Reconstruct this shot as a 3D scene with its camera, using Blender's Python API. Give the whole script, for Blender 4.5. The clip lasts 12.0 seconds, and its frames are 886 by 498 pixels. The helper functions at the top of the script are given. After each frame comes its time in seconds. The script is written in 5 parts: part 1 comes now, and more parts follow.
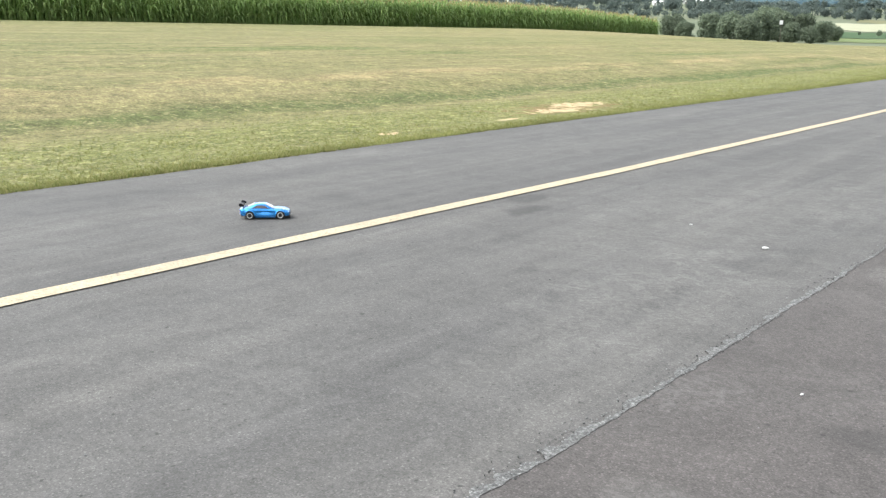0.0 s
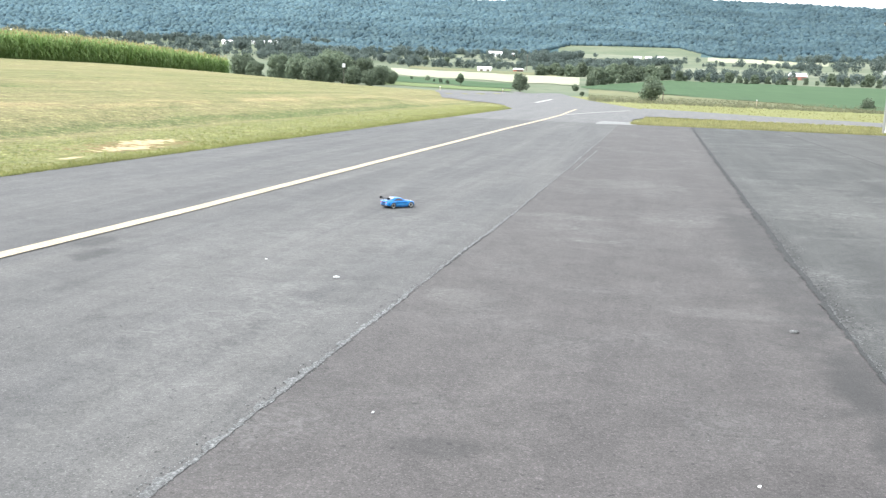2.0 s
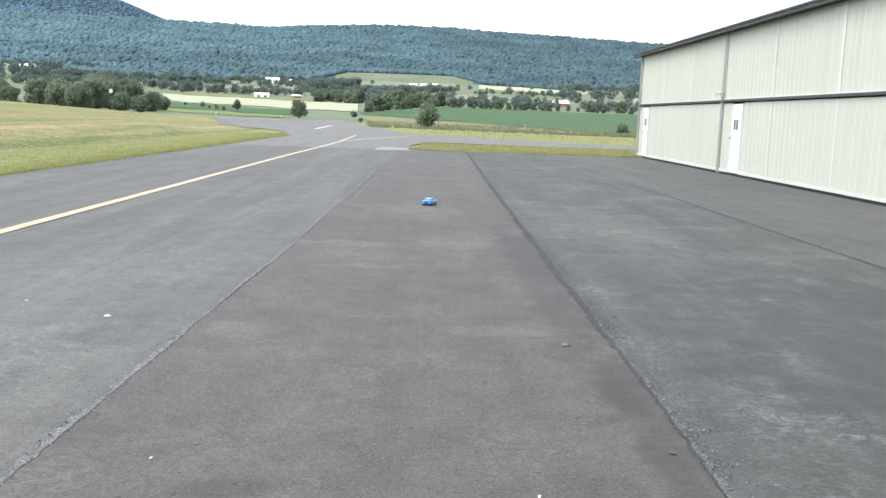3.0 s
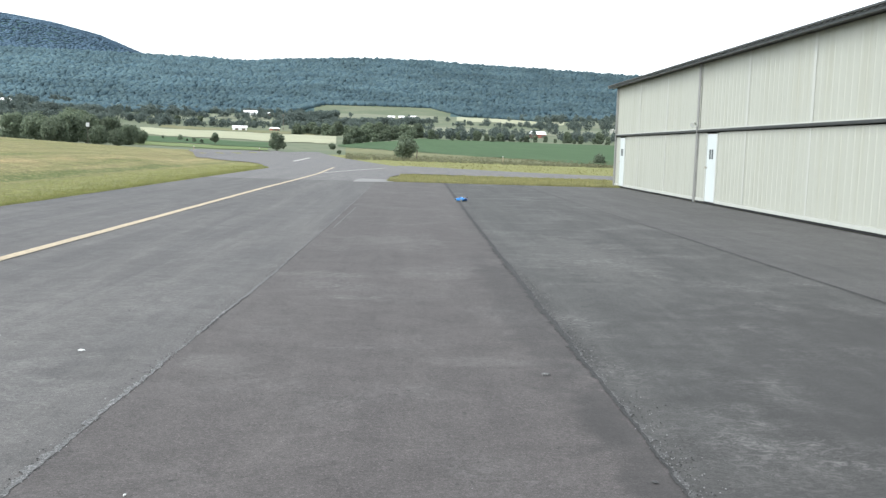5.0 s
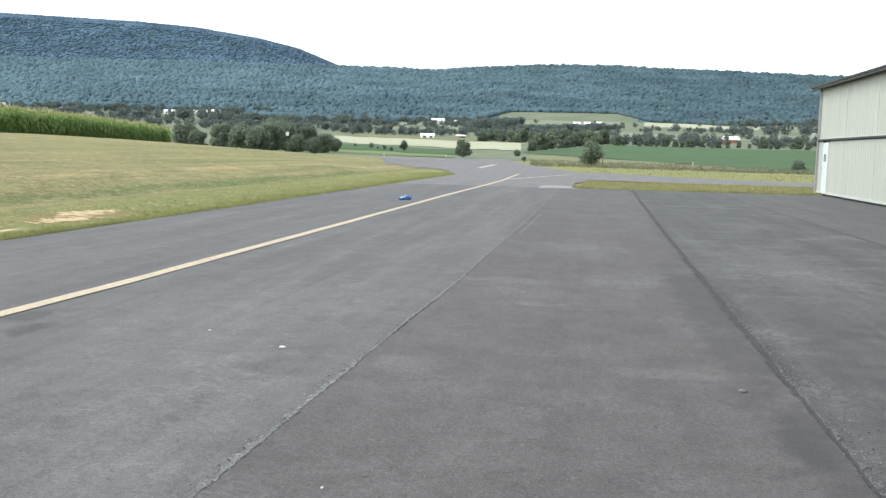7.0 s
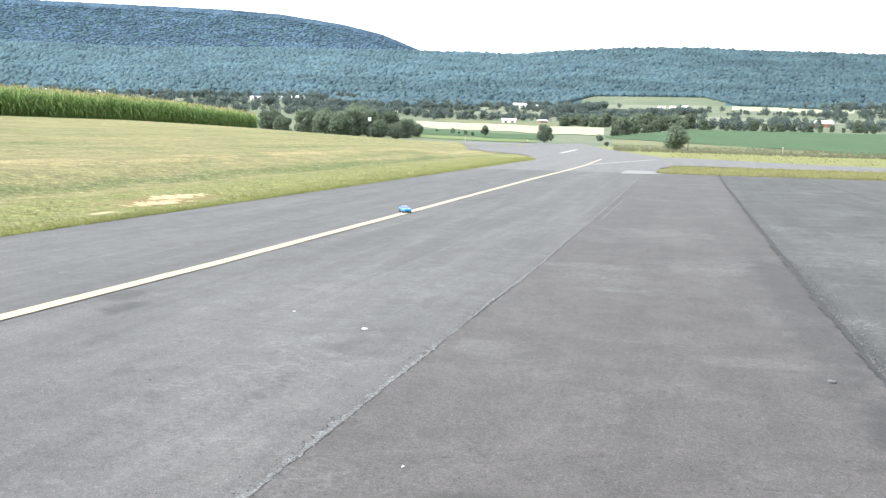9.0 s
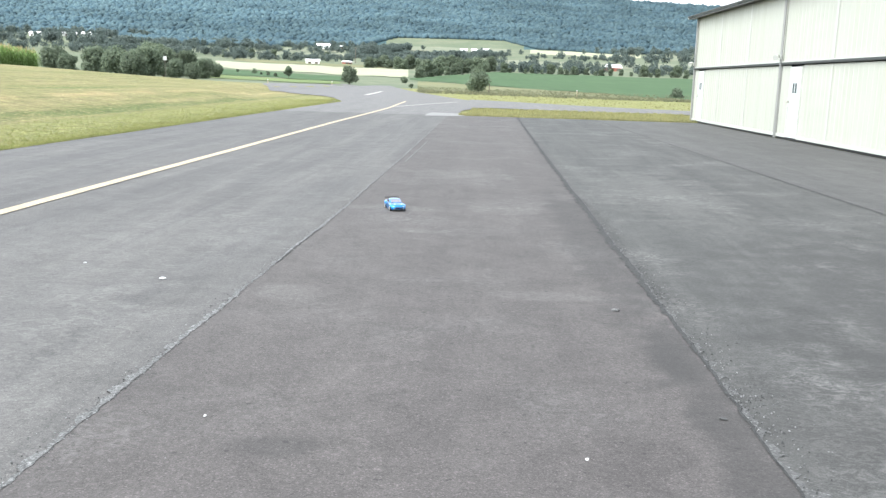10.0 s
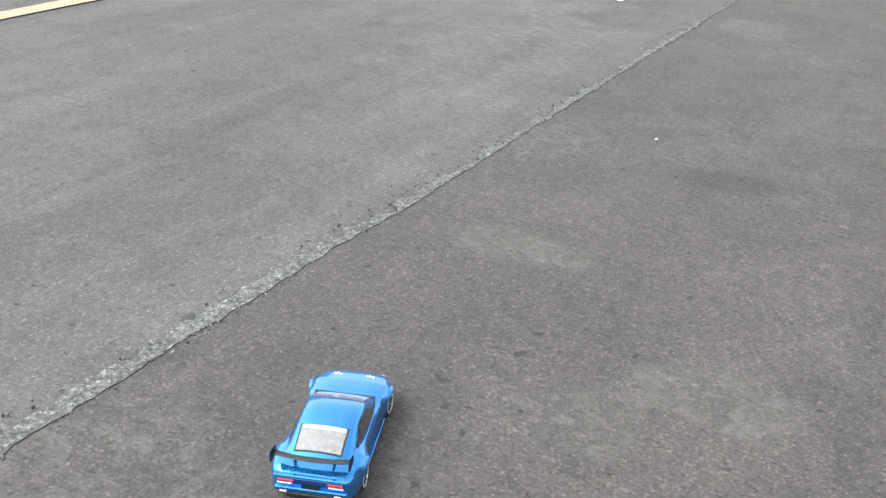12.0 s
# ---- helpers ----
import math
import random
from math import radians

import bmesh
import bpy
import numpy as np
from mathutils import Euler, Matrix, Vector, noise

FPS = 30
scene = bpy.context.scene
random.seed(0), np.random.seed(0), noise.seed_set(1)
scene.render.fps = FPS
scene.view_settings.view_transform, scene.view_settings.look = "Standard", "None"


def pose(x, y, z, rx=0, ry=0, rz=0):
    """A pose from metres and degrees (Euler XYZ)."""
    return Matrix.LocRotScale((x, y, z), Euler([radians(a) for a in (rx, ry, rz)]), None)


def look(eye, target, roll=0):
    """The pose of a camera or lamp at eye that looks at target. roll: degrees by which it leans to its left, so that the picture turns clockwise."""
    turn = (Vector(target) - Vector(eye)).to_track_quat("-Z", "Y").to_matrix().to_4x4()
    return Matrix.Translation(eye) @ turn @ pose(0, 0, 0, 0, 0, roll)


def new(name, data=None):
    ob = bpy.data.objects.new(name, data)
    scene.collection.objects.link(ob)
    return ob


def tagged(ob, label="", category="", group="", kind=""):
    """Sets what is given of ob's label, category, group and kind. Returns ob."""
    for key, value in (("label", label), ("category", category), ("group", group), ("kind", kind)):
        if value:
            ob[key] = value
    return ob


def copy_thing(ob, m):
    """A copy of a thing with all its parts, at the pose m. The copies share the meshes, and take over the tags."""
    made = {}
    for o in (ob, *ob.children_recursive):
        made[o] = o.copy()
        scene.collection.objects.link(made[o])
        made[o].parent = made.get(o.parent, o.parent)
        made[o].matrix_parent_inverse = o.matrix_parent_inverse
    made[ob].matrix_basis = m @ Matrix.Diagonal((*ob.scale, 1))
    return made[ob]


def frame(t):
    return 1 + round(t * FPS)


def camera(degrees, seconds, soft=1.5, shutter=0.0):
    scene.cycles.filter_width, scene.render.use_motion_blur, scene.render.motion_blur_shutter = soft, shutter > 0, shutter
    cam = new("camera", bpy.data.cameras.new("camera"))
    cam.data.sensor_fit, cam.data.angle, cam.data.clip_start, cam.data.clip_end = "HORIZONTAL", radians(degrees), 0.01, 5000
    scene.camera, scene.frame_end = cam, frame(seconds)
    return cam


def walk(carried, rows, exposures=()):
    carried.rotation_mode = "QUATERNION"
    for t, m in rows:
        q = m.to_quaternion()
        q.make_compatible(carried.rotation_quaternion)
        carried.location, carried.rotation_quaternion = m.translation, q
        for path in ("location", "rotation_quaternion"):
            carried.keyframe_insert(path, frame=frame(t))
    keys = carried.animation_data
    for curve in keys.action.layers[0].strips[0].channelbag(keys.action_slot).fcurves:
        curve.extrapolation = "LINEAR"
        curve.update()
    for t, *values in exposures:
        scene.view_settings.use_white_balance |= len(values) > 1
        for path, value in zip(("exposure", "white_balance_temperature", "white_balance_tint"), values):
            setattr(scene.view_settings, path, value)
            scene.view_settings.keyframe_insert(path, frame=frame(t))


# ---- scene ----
cam = camera(52.2, 12.0, soft=1.35)
PATH = [
    (0.0, -0.036, -0.047, 1.504, 39.13, -13.31, -0.26),
    (0.5, -0.030, -0.033, 1.507, 37.03, -12.41, -0.35),
    (1.0, -0.016, -0.022, 1.503, 29.60, -11.28, -1.21),
    (1.5, 0.007, -0.004, 1.507, 22.83, -11.18, -1.27),
    (2.0, 0.016, -0.006, 1.500, 13.04, -10.46, -1.97),
    (2.5, 0.036, 0.003, 1.504, 5.84, -9.45, -1.86),
    (2.8, 0.036, 0.001, 1.506, 1.28, -8.84, -1.99),
    (3.0, 0.036, 0.000, 1.514, -0.72, -8.37, -1.94),
    (3.1, 0.035, 0.002, 1.508, -1.62, -7.75, -1.96),
    (3.2, 0.034, 0.004, 1.507, -1.59, -7.30, -1.79),
    (4.8, 0.037, 0.024, 1.503, -2.80, -6.45, -1.76),
    (5.0, 0.040, 0.024, 1.502, -2.09, -6.35, -1.61),
    (5.5, 0.028, 0.017, 1.505, -0.90, -6.55, -1.61),
    (6.0, 0.007, 0.023, 1.504, 3.26, -5.89, -1.39),
    (6.5, -0.003, 0.035, 1.501, 7.69, -6.18, -1.22),
    (7.0, -0.003, 0.042, 1.498, 9.50, -6.23, -1.32),
    (7.5, -0.020, 0.031, 1.497, 13.00, -6.31, -1.03),
    (7.7, -0.021, 0.033, 1.496, 14.44, -6.39, -1.08),
    (9.5, 0.003, 0.008, 1.491, 14.54, -8.55, -1.12),
    (9.7, 0.007, 0.006, 1.488, 10.62, -9.74, -1.13),
    (10.0, 0.042, 0.002, 1.498, 2.44, -10.59, -1.62),
    (10.2, 0.036, -0.007, 1.490, -2.63, -10.87, -1.93),
    (10.5, 0.038, -0.019, 1.486, -7.86, -12.06, -1.73),
    (10.6, 0.036, -0.025, 1.490, -8.92, -12.96, -1.39),
    (11.0, 0.029, -0.040, 1.493, -10.14, -17.47, -1.45),
    (11.2, 0.033, -0.070, 1.489, -10.12, -18.59, -1.13),
    (11.5, -0.065, 0.020, 1.408, 3.58, -21.68, -2.02),
    (11.6, -0.082, 0.026, 1.392, 9.42, -24.37, -2.66),
    (11.7, -0.125, 0.086, 1.362, 14.90, -25.03, -2.91),
    (11.8, -0.116, 0.153, 1.326, 19.93, -25.70, -2.19),
    (11.9, -0.128, 0.160, 1.323, 25.36, -26.04, -1.80),
    (12.0, -0.146, 0.146, 1.305, 29.91, -27.06, -1.92),
]
EXPOSURES = [(0.0, 1.0, 6500, 6), (0.5, 0.85, 6500, 6), (1.5, 1.3, 6350, 6), (2.5, 1.32, 6250, 6), (3.0, 0.98, 6250, 6), (3.2, 0.93, 6250, 6), (4.8, 0.68, 6250, 6), (5.5, 0.66, 6250, 6), (7.0, 0.68, 6250, 6), (7.7, 0.75, 6250, 6), (9.5, 1.36, 6250, 6), (10.0, 1.26, 6250, 6), (10.5, 0.93, 6350, 5), (11.0, 0.83, 6500, 4), (11.5, 1.0, 6500, 4), (12.0, 0.95, 6500, 4)]
walk(cam, [(t, pose(x, y, z, 90 + pitch, roll, yaw)) for t, x, y, z, yaw, pitch, roll in PATH], EXPOSURES)

# ---- world and sun: a bright, thinly overcast summer sky ----
SUN_ELEVATION, SUN_AZIMUTH = 52.0, -128.0      # azimuth from +y towards +x
world = bpy.data.worlds.new("sky")
scene.world = world
world.use_nodes = True
wn, wl = world.node_tree.nodes, world.node_tree.links
sky = wn.new("ShaderNodeTexSky")
sky.sky_type, sky.sun_disc = "NISHITA", False
sky.sun_elevation, sky.sun_rotation = radians(SUN_ELEVATION), radians(SUN_AZIMUTH)
sky.air_density, sky.dust_density, sky.ozone_density = 1.0, 3.0, 1.0
grey = wn.new("ShaderNodeHueSaturation")
grey.inputs["Saturation"].default_value = 0.2
wl.new(sky.outputs[0], grey.inputs["Color"])
wl.new(grey.outputs[0], wn["Background"].inputs["Color"])
wn["Background"].inputs["Strength"].default_value = 0.3
sun = new("sun", bpy.data.lights.new("sun", "SUN"))
sun.data.energy, sun.data.angle, sun.data.color = 0.5, radians(24), (1.0, 0.97, 0.92)
_a, _e = radians(SUN_AZIMUTH), radians(SUN_ELEVATION)
sun.matrix_world = look((60 * math.sin(_a) * math.cos(_e), 60 * math.cos(_a) * math.cos(_e), 60 * math.sin(_e)), (0, 0, 0))


# ---- materials ----
class Mat:
    """A small builder for procedural node materials."""

    def __init__(self, name, rough=0.6, metal=0.0, spec=0.5):
        self.m = bpy.data.materials.new(name)
        self.m.use_nodes = True
        self.n, self.l = self.m.node_tree.nodes, self.m.node_tree.links
        self.b = self.n["Principled BSDF"]
        self.b.inputs["Roughness"].default_value = rough
        self.b.inputs["Metallic"].default_value = metal
        self.b.inputs["Specular IOR Level"].default_value = spec
        self.g = self.n.new("ShaderNodeNewGeometry")
        self.tc = self.n.new("ShaderNodeTexCoord")

    def place(self, scale=(1, 1, 1), loc=(0, 0, 0), obj=False):
        mp = self.n.new("ShaderNodeMapping")
        mp.inputs["Scale"].default_value = scale
        mp.inputs["Location"].default_value = loc
        self.l.new(self.tc.outputs["Object"] if obj else self.g.outputs["Position"], mp.inputs["Vector"])
        return mp.outputs[0]

    def noise(self, scale, detail=4, rough=0.55, at=None, warp=0.0):
        t = self.n.new("ShaderNodeTexNoise")
        t.inputs["Scale"].default_value, t.inputs["Detail"].default_value = scale, detail
        t.inputs["Roughness"].default_value, t.inputs["Distortion"].default_value = rough, warp
        self.l.new(at if at is not None else self.g.outputs["Position"], t.inputs["Vector"])
        return t.outputs["Fac"]

    def cells(self, scale, at=None):
        """A random value for each small cell, as of stones in a binder."""
        v = self.n.new("ShaderNodeTexVoronoi")
        v.inputs["Scale"].default_value = scale
        self.l.new(at if at is not None else self.g.outputs["Position"], v.inputs["Vector"])
        x = self.n.new("ShaderNodeSeparateXYZ")
        self.l.new(v.outputs["Color"], x.inputs[0])
        return x.outputs[0]

    def through_light(self, share):
        """Thin leaves let part of the light through."""
        t, x = self.n.new("ShaderNodeBsdfTranslucent"), self.n.new("ShaderNodeMixShader")
        self.l.new(self.b.inputs["Base Color"].links[0].from_socket, t.inputs["Color"])
        x.inputs[0].default_value = share
        self.l.new(self.b.outputs[0], x.inputs[1])
        self.l.new(t.outputs[0], x.inputs[2])
        self.l.new(x.outputs[0], self.n["Material Output"].inputs["Surface"])
        return self

    def ramp(self, fac, *stops):
        r = self.n.new("ShaderNodeValToRGB")
        el = r.color_ramp.elements
        while len(el) < len(stops):
            el.new(0.5)
        for e, (p, c) in zip(el, stops):
            e.position, e.color = p, (*c, 1) if isinstance(c, tuple) else (c, c, c, 1)
        self.l.new(fac, r.inputs[0])
        return r.outputs[0]

    def mix(self, fac, a, b, mode="MIX"):
        x = self.n.new("ShaderNodeMix")
        x.data_type, x.blend_type = "RGBA", mode
        for s, v in ((x.inputs[0], fac), (x.inputs[6], a), (x.inputs[7], b)):
            if isinstance(v, (int, float)):
                s.default_value = v
            elif isinstance(v, tuple):
                s.default_value = (*v, 1)
            else:
                self.l.new(v, s)
        return x.outputs[2]

    def math(self, op, a, b=0.0, clamp=False):
        x = self.n.new("ShaderNodeMath")
        x.operation, x.use_clamp = op, clamp
        for s, v in ((x.inputs[0], a), (x.inputs[1], b)):
            if isinstance(v, (int, float)):
                s.default_value = v
            else:
                self.l.new(v, s)
        return x.outputs[0]

    def axis(self, i):
        s = self.n.new("ShaderNodeSeparateXYZ")
        self.l.new(self.g.outputs["Position"], s.inputs[0])
        return s.outputs[i]

    def spot(self, x, y, rx, ry, wob=0.5, freq=3.0):
        """1 inside an irregular patch on the ground round (x, y), 0 outside."""
        v = self.place((1 / rx, 1 / ry, 0), (-x / rx, -y / ry, 0))
        ln = self.n.new("ShaderNodeVectorMath")
        ln.operation = "LENGTH"
        self.l.new(v, ln.inputs[0])
        d = self.math("ADD", ln.outputs["Value"], self.math("MULTIPLY", self.math("SUBTRACT", self.noise(freq, 5), 0.5), wob * 4))
        return self.ramp(d, (0.55, 1.0), (1.0, 0.0))

    def color(self, c):
        s = self.b.inputs["Base Color"]
        if isinstance(c, tuple):
            s.default_value = (*c, 1)
        else:
            self.l.new(c, s)
        return self

    def rough(self, fac, lo, hi):
        self.l.new(self.ramp(fac, (0.3, lo), (0.7, hi)), self.b.inputs["Roughness"])
        return self

    def bump(self, fac, strength=0.3, dist=0.01):
        x = self.n.new("ShaderNodeBump")
        x.inputs["Strength"].default_value, x.inputs["Distance"].default_value = strength, dist
        self.l.new(fac, x.inputs["Height"])
        self.l.new(x.outputs[0], self.b.inputs["Normal"])
        return self

    def island(self):
        return self.g.outputs["Random Per Island"]

    def each(self):
        return self.n.new("ShaderNodeObjectInfo").outputs["Random"]


STAIN_AND_FALLOFF, PALE = (0.024, 0.024, 0.024), (0.15, 0.149, 0.143)


def asphalt(name, dark, light, tint, scuff=0.0, spots=(), drag_amount=0.5):
    """Worn asphalt: stones in a binder, clumps, blotches, drag streaks, pale scuffs, stains of their own shape and
    painted falloff.
    """
    a = Mat(name, 0.85, spec=0.35)
    stone = a.noise(125, 3, 0.7)
    fine = a.noise(34, 4, 0.72)
    big = a.noise(0.45, 5, 0.6, warp=0.6)
    streak = a.noise(1.0, 5, 0.62, a.place((1.3, 0.1, 1)), 0.4)
    drag = a.noise(1.0, 4, 0.7, a.place((5.0, 0.2, 1)), 0.5)
    mottle = a.noise(2.2, 7, 0.75, warp=1.0)
    col = a.ramp(big, (0.3, dark), (0.7, light))
    col = a.mix(a.ramp(streak, (0.42, 0.0), (0.68, 1.0)), col, tint)
    col = a.mix(drag_amount, col, a.ramp(drag, (0.32, 0.8), (0.5, 1.0), (0.7, 1.3)), "MULTIPLY")
    col = a.mix(0.85, col, a.ramp(mottle, (0.3, 0.74), (0.5, 1.0), (0.7, 1.26)), "MULTIPLY")
    col = a.mix(0.5, col, a.ramp(a.cells(150), (0.0, 0.25), (0.12, 0.7), (0.78, 0.98), (0.92, 1.35), (1.0, 2.1)), "MULTIPLY")
    col = a.mix(0.5, col, a.ramp(stone, (0.28, 0.4), (0.48, 0.9), (0.62, 1.25), (0.74, 2.4)), "MULTIPLY")
    col = a.mix(0.8, col, a.ramp(fine, (0.3, 0.72), (0.5, 0.97), (0.7, 1.22)), "MULTIPLY")
    pits = a.ramp(a.noise(13, 3, 0.7), (0.71, 0.0), (0.78, 0.45))
    col = a.mix(pits, col, (0.18, 0.178, 0.174))
    holes = a.ramp(a.noise(19, 2, 0.6, a.place(loc=(7, 3, 1))), (0.67, 0.0), (0.73, 0.75))
    col = a.mix(holes, col, (0.02, 0.02, 0.02))
    rub = a.ramp(a.noise(9.0, 7, 0.8, a.place((1.0, 1.3, 1)), 1.6), (0.47, 0.0), (0.64, 1.0))
    if scuff:
        s = a.math("MULTIPLY", rub, a.ramp(a.noise(0.7, 2), (0.5, 0.0), (0.68, scuff)))
        col = a.mix(s, col, (0.17, 0.17, 0.167))
    for x, y, rx, ry, amount, c in spots:
        m = a.math("MULTIPLY", a.spot(x, y, rx, ry), amount)
        if c == PALE:
            m = a.math("MULTIPLY", m, a.math("ADD", a.math("MULTIPLY", rub, 0.85), 0.15))
        col = a.mix(m, col, c)
    col = a.mix(1.0, col, (1.03, 1.0, 0.995), "MULTIPLY")
    a.color(col).bump(a.math("ADD", stone, fine), 0.45, 0.004)
    return a.m


LANE_A = asphalt("asphalt_old_lane", (0.064, 0.0635, 0.0635), (0.075, 0.0745, 0.074), (0.092, 0.0905, 0.088), 0.2, [
    (-4.42, 6.5, 0.2, 0.3, 0.6, STAIN_AND_FALLOFF), (-4.72, 7.0, 0.2, 0.28, 0.55, STAIN_AND_FALLOFF),
    (-2.9, 7.3, 1.2, 3.0, 0.4, PALE), (-2.35, 4.6, 0.6, 2.0, 0.4, PALE), (-2.2, 9.6, 0.6, 2.4, 0.35, PALE)])
LANE_B = asphalt("asphalt_dark_lane", (0.0555, 0.0515, 0.0508), (0.066, 0.0612, 0.06), (0.071, 0.0662, 0.0645), 0.45, [
    (-0.79, 3.46, 0.24, 0.13, 0.4, STAIN_AND_FALLOFF), (-0.3, 14.5, 1.0, 0.9, 0.5, PALE), (0.35, 10.6, 0.6, 0.35, 0.5, PALE),
    (-0.9, 10.5, 0.7, 0.3, 0.5, PALE), (1.12, 9.0, 0.3, 5.0, 0.4, STAIN_AND_FALLOFF), (1.2, 3.0, 0.2, 3.6, 0.5, STAIN_AND_FALLOFF), (1.3, 18.0, 0.2, 8.0, 0.2, STAIN_AND_FALLOFF),
    (-1.15, 2.52, 0.3, 0.14, 0.45, PALE), (-0.42, 2.06, 0.24, 0.18, 0.5, PALE), (-0.66, 1.82, 0.14, 0.18, 0.4, PALE),
    (-0.55, 8.9, 0.35, 0.2, 0.6, PALE), (0.6, 6.3, 0.5, 0.2, 0.5, PALE), (-1.25, 6.1, 0.3, 0.4, 0.5, PALE)], 0.2)
LANE_C = asphalt("asphalt_grey_lane", (0.041, 0.042, 0.041), (0.051, 0.052, 0.0505), (0.06, 0.061, 0.059), 0.8, [
    (1.5, 3.8, 0.15, 3.2, 0.15, PALE), (1.55, 8.0, 0.14, 3.5, 0.2, PALE), (1.75, 11.7, 0.3, 0.18, 0.6, PALE), (1.75, 2.8, 0.35, 0.25, 0.7, PALE), (1.95, 3.9, 0.5, 0.6, 0.3, PALE), (1.85, 2.1, 0.35, 0.3, 0.5, PALE),
    # the two broad dark patches paint lens corner falloff into the near apron
    (3.8, 6.0, 2.2, 4.0, 0.5, STAIN_AND_FALLOFF), (2.6, 3.0, 1.6, 2.6, 0.35, STAIN_AND_FALLOFF), (2.6, 13.0, 1.0, 3.5, 0.5, PALE)])
LANE_D = asphalt("asphalt_apron_lane", (0.052, 0.0525, 0.0515), (0.062, 0.0625, 0.0612), (0.069, 0.069, 0.0675), 0.3)
LANE_FAR = asphalt("asphalt_far_taxiway", (0.098, 0.0975, 0.097), (0.113, 0.1125, 0.1115), (0.12, 0.119, 0.117))


def crumble(name, pale):
    a = Mat(name, 0.9)
    s = a.noise(60, 4, 0.75)
    col = a.ramp(s, (0.3, 0.04), (0.48, 0.085 * pale), (0.66, 0.2 * pale))
    col = a.mix(0.8, col, a.ramp(a.cells(130), (0.0, 0.3), (0.3, 0.8), (0.8, 1.1), (1.0, 2.0)), "MULTIPLY")
    a.color(a.mix(a.ramp(a.noise(0.9, 3), (0.4, 0.0), (0.6, 0.35)), col, (0.085, 0.084, 0.083))).bump(s, 0.9, 0.012)
    return a.m


def crack():
    a = Mat("dark_joint", 0.9)
    s = a.noise(45, 4, 0.7)
    a.color(a.ramp(s, (0.35, 0.01), (0.65, 0.034))).bump(s, 0.8, 0.01)
    return a.m


def paint(name, c, worn):
    a = Mat(name, 0.7)
    s = a.noise(34, 5, 0.75)
    col = a.mix(a.ramp(s, (0.48, 0.0), (0.64, 1.0)), c, worn)
    col = a.mix(a.ramp(a.noise(1.3, 4), (0.45, 0.0), (0.7, 0.45)), col, worn)
    bare = a.ramp(a.noise(16, 6, 0.8, a.place((1.0, 0.45, 1)), 0.5), (0.57, 0.0), (0.66, 0.8))
    col = a.mix(bare, col, (0.085, 0.082, 0.078))
    col = a.mix(0.7, col, a.ramp(a.cells(95), (0.0, 0.45), (0.2, 0.9), (0.85, 1.08), (1.0, 1.35)), "MULTIPLY")
    a.color(col).bump(s, 0.4, 0.004)
    return a.m


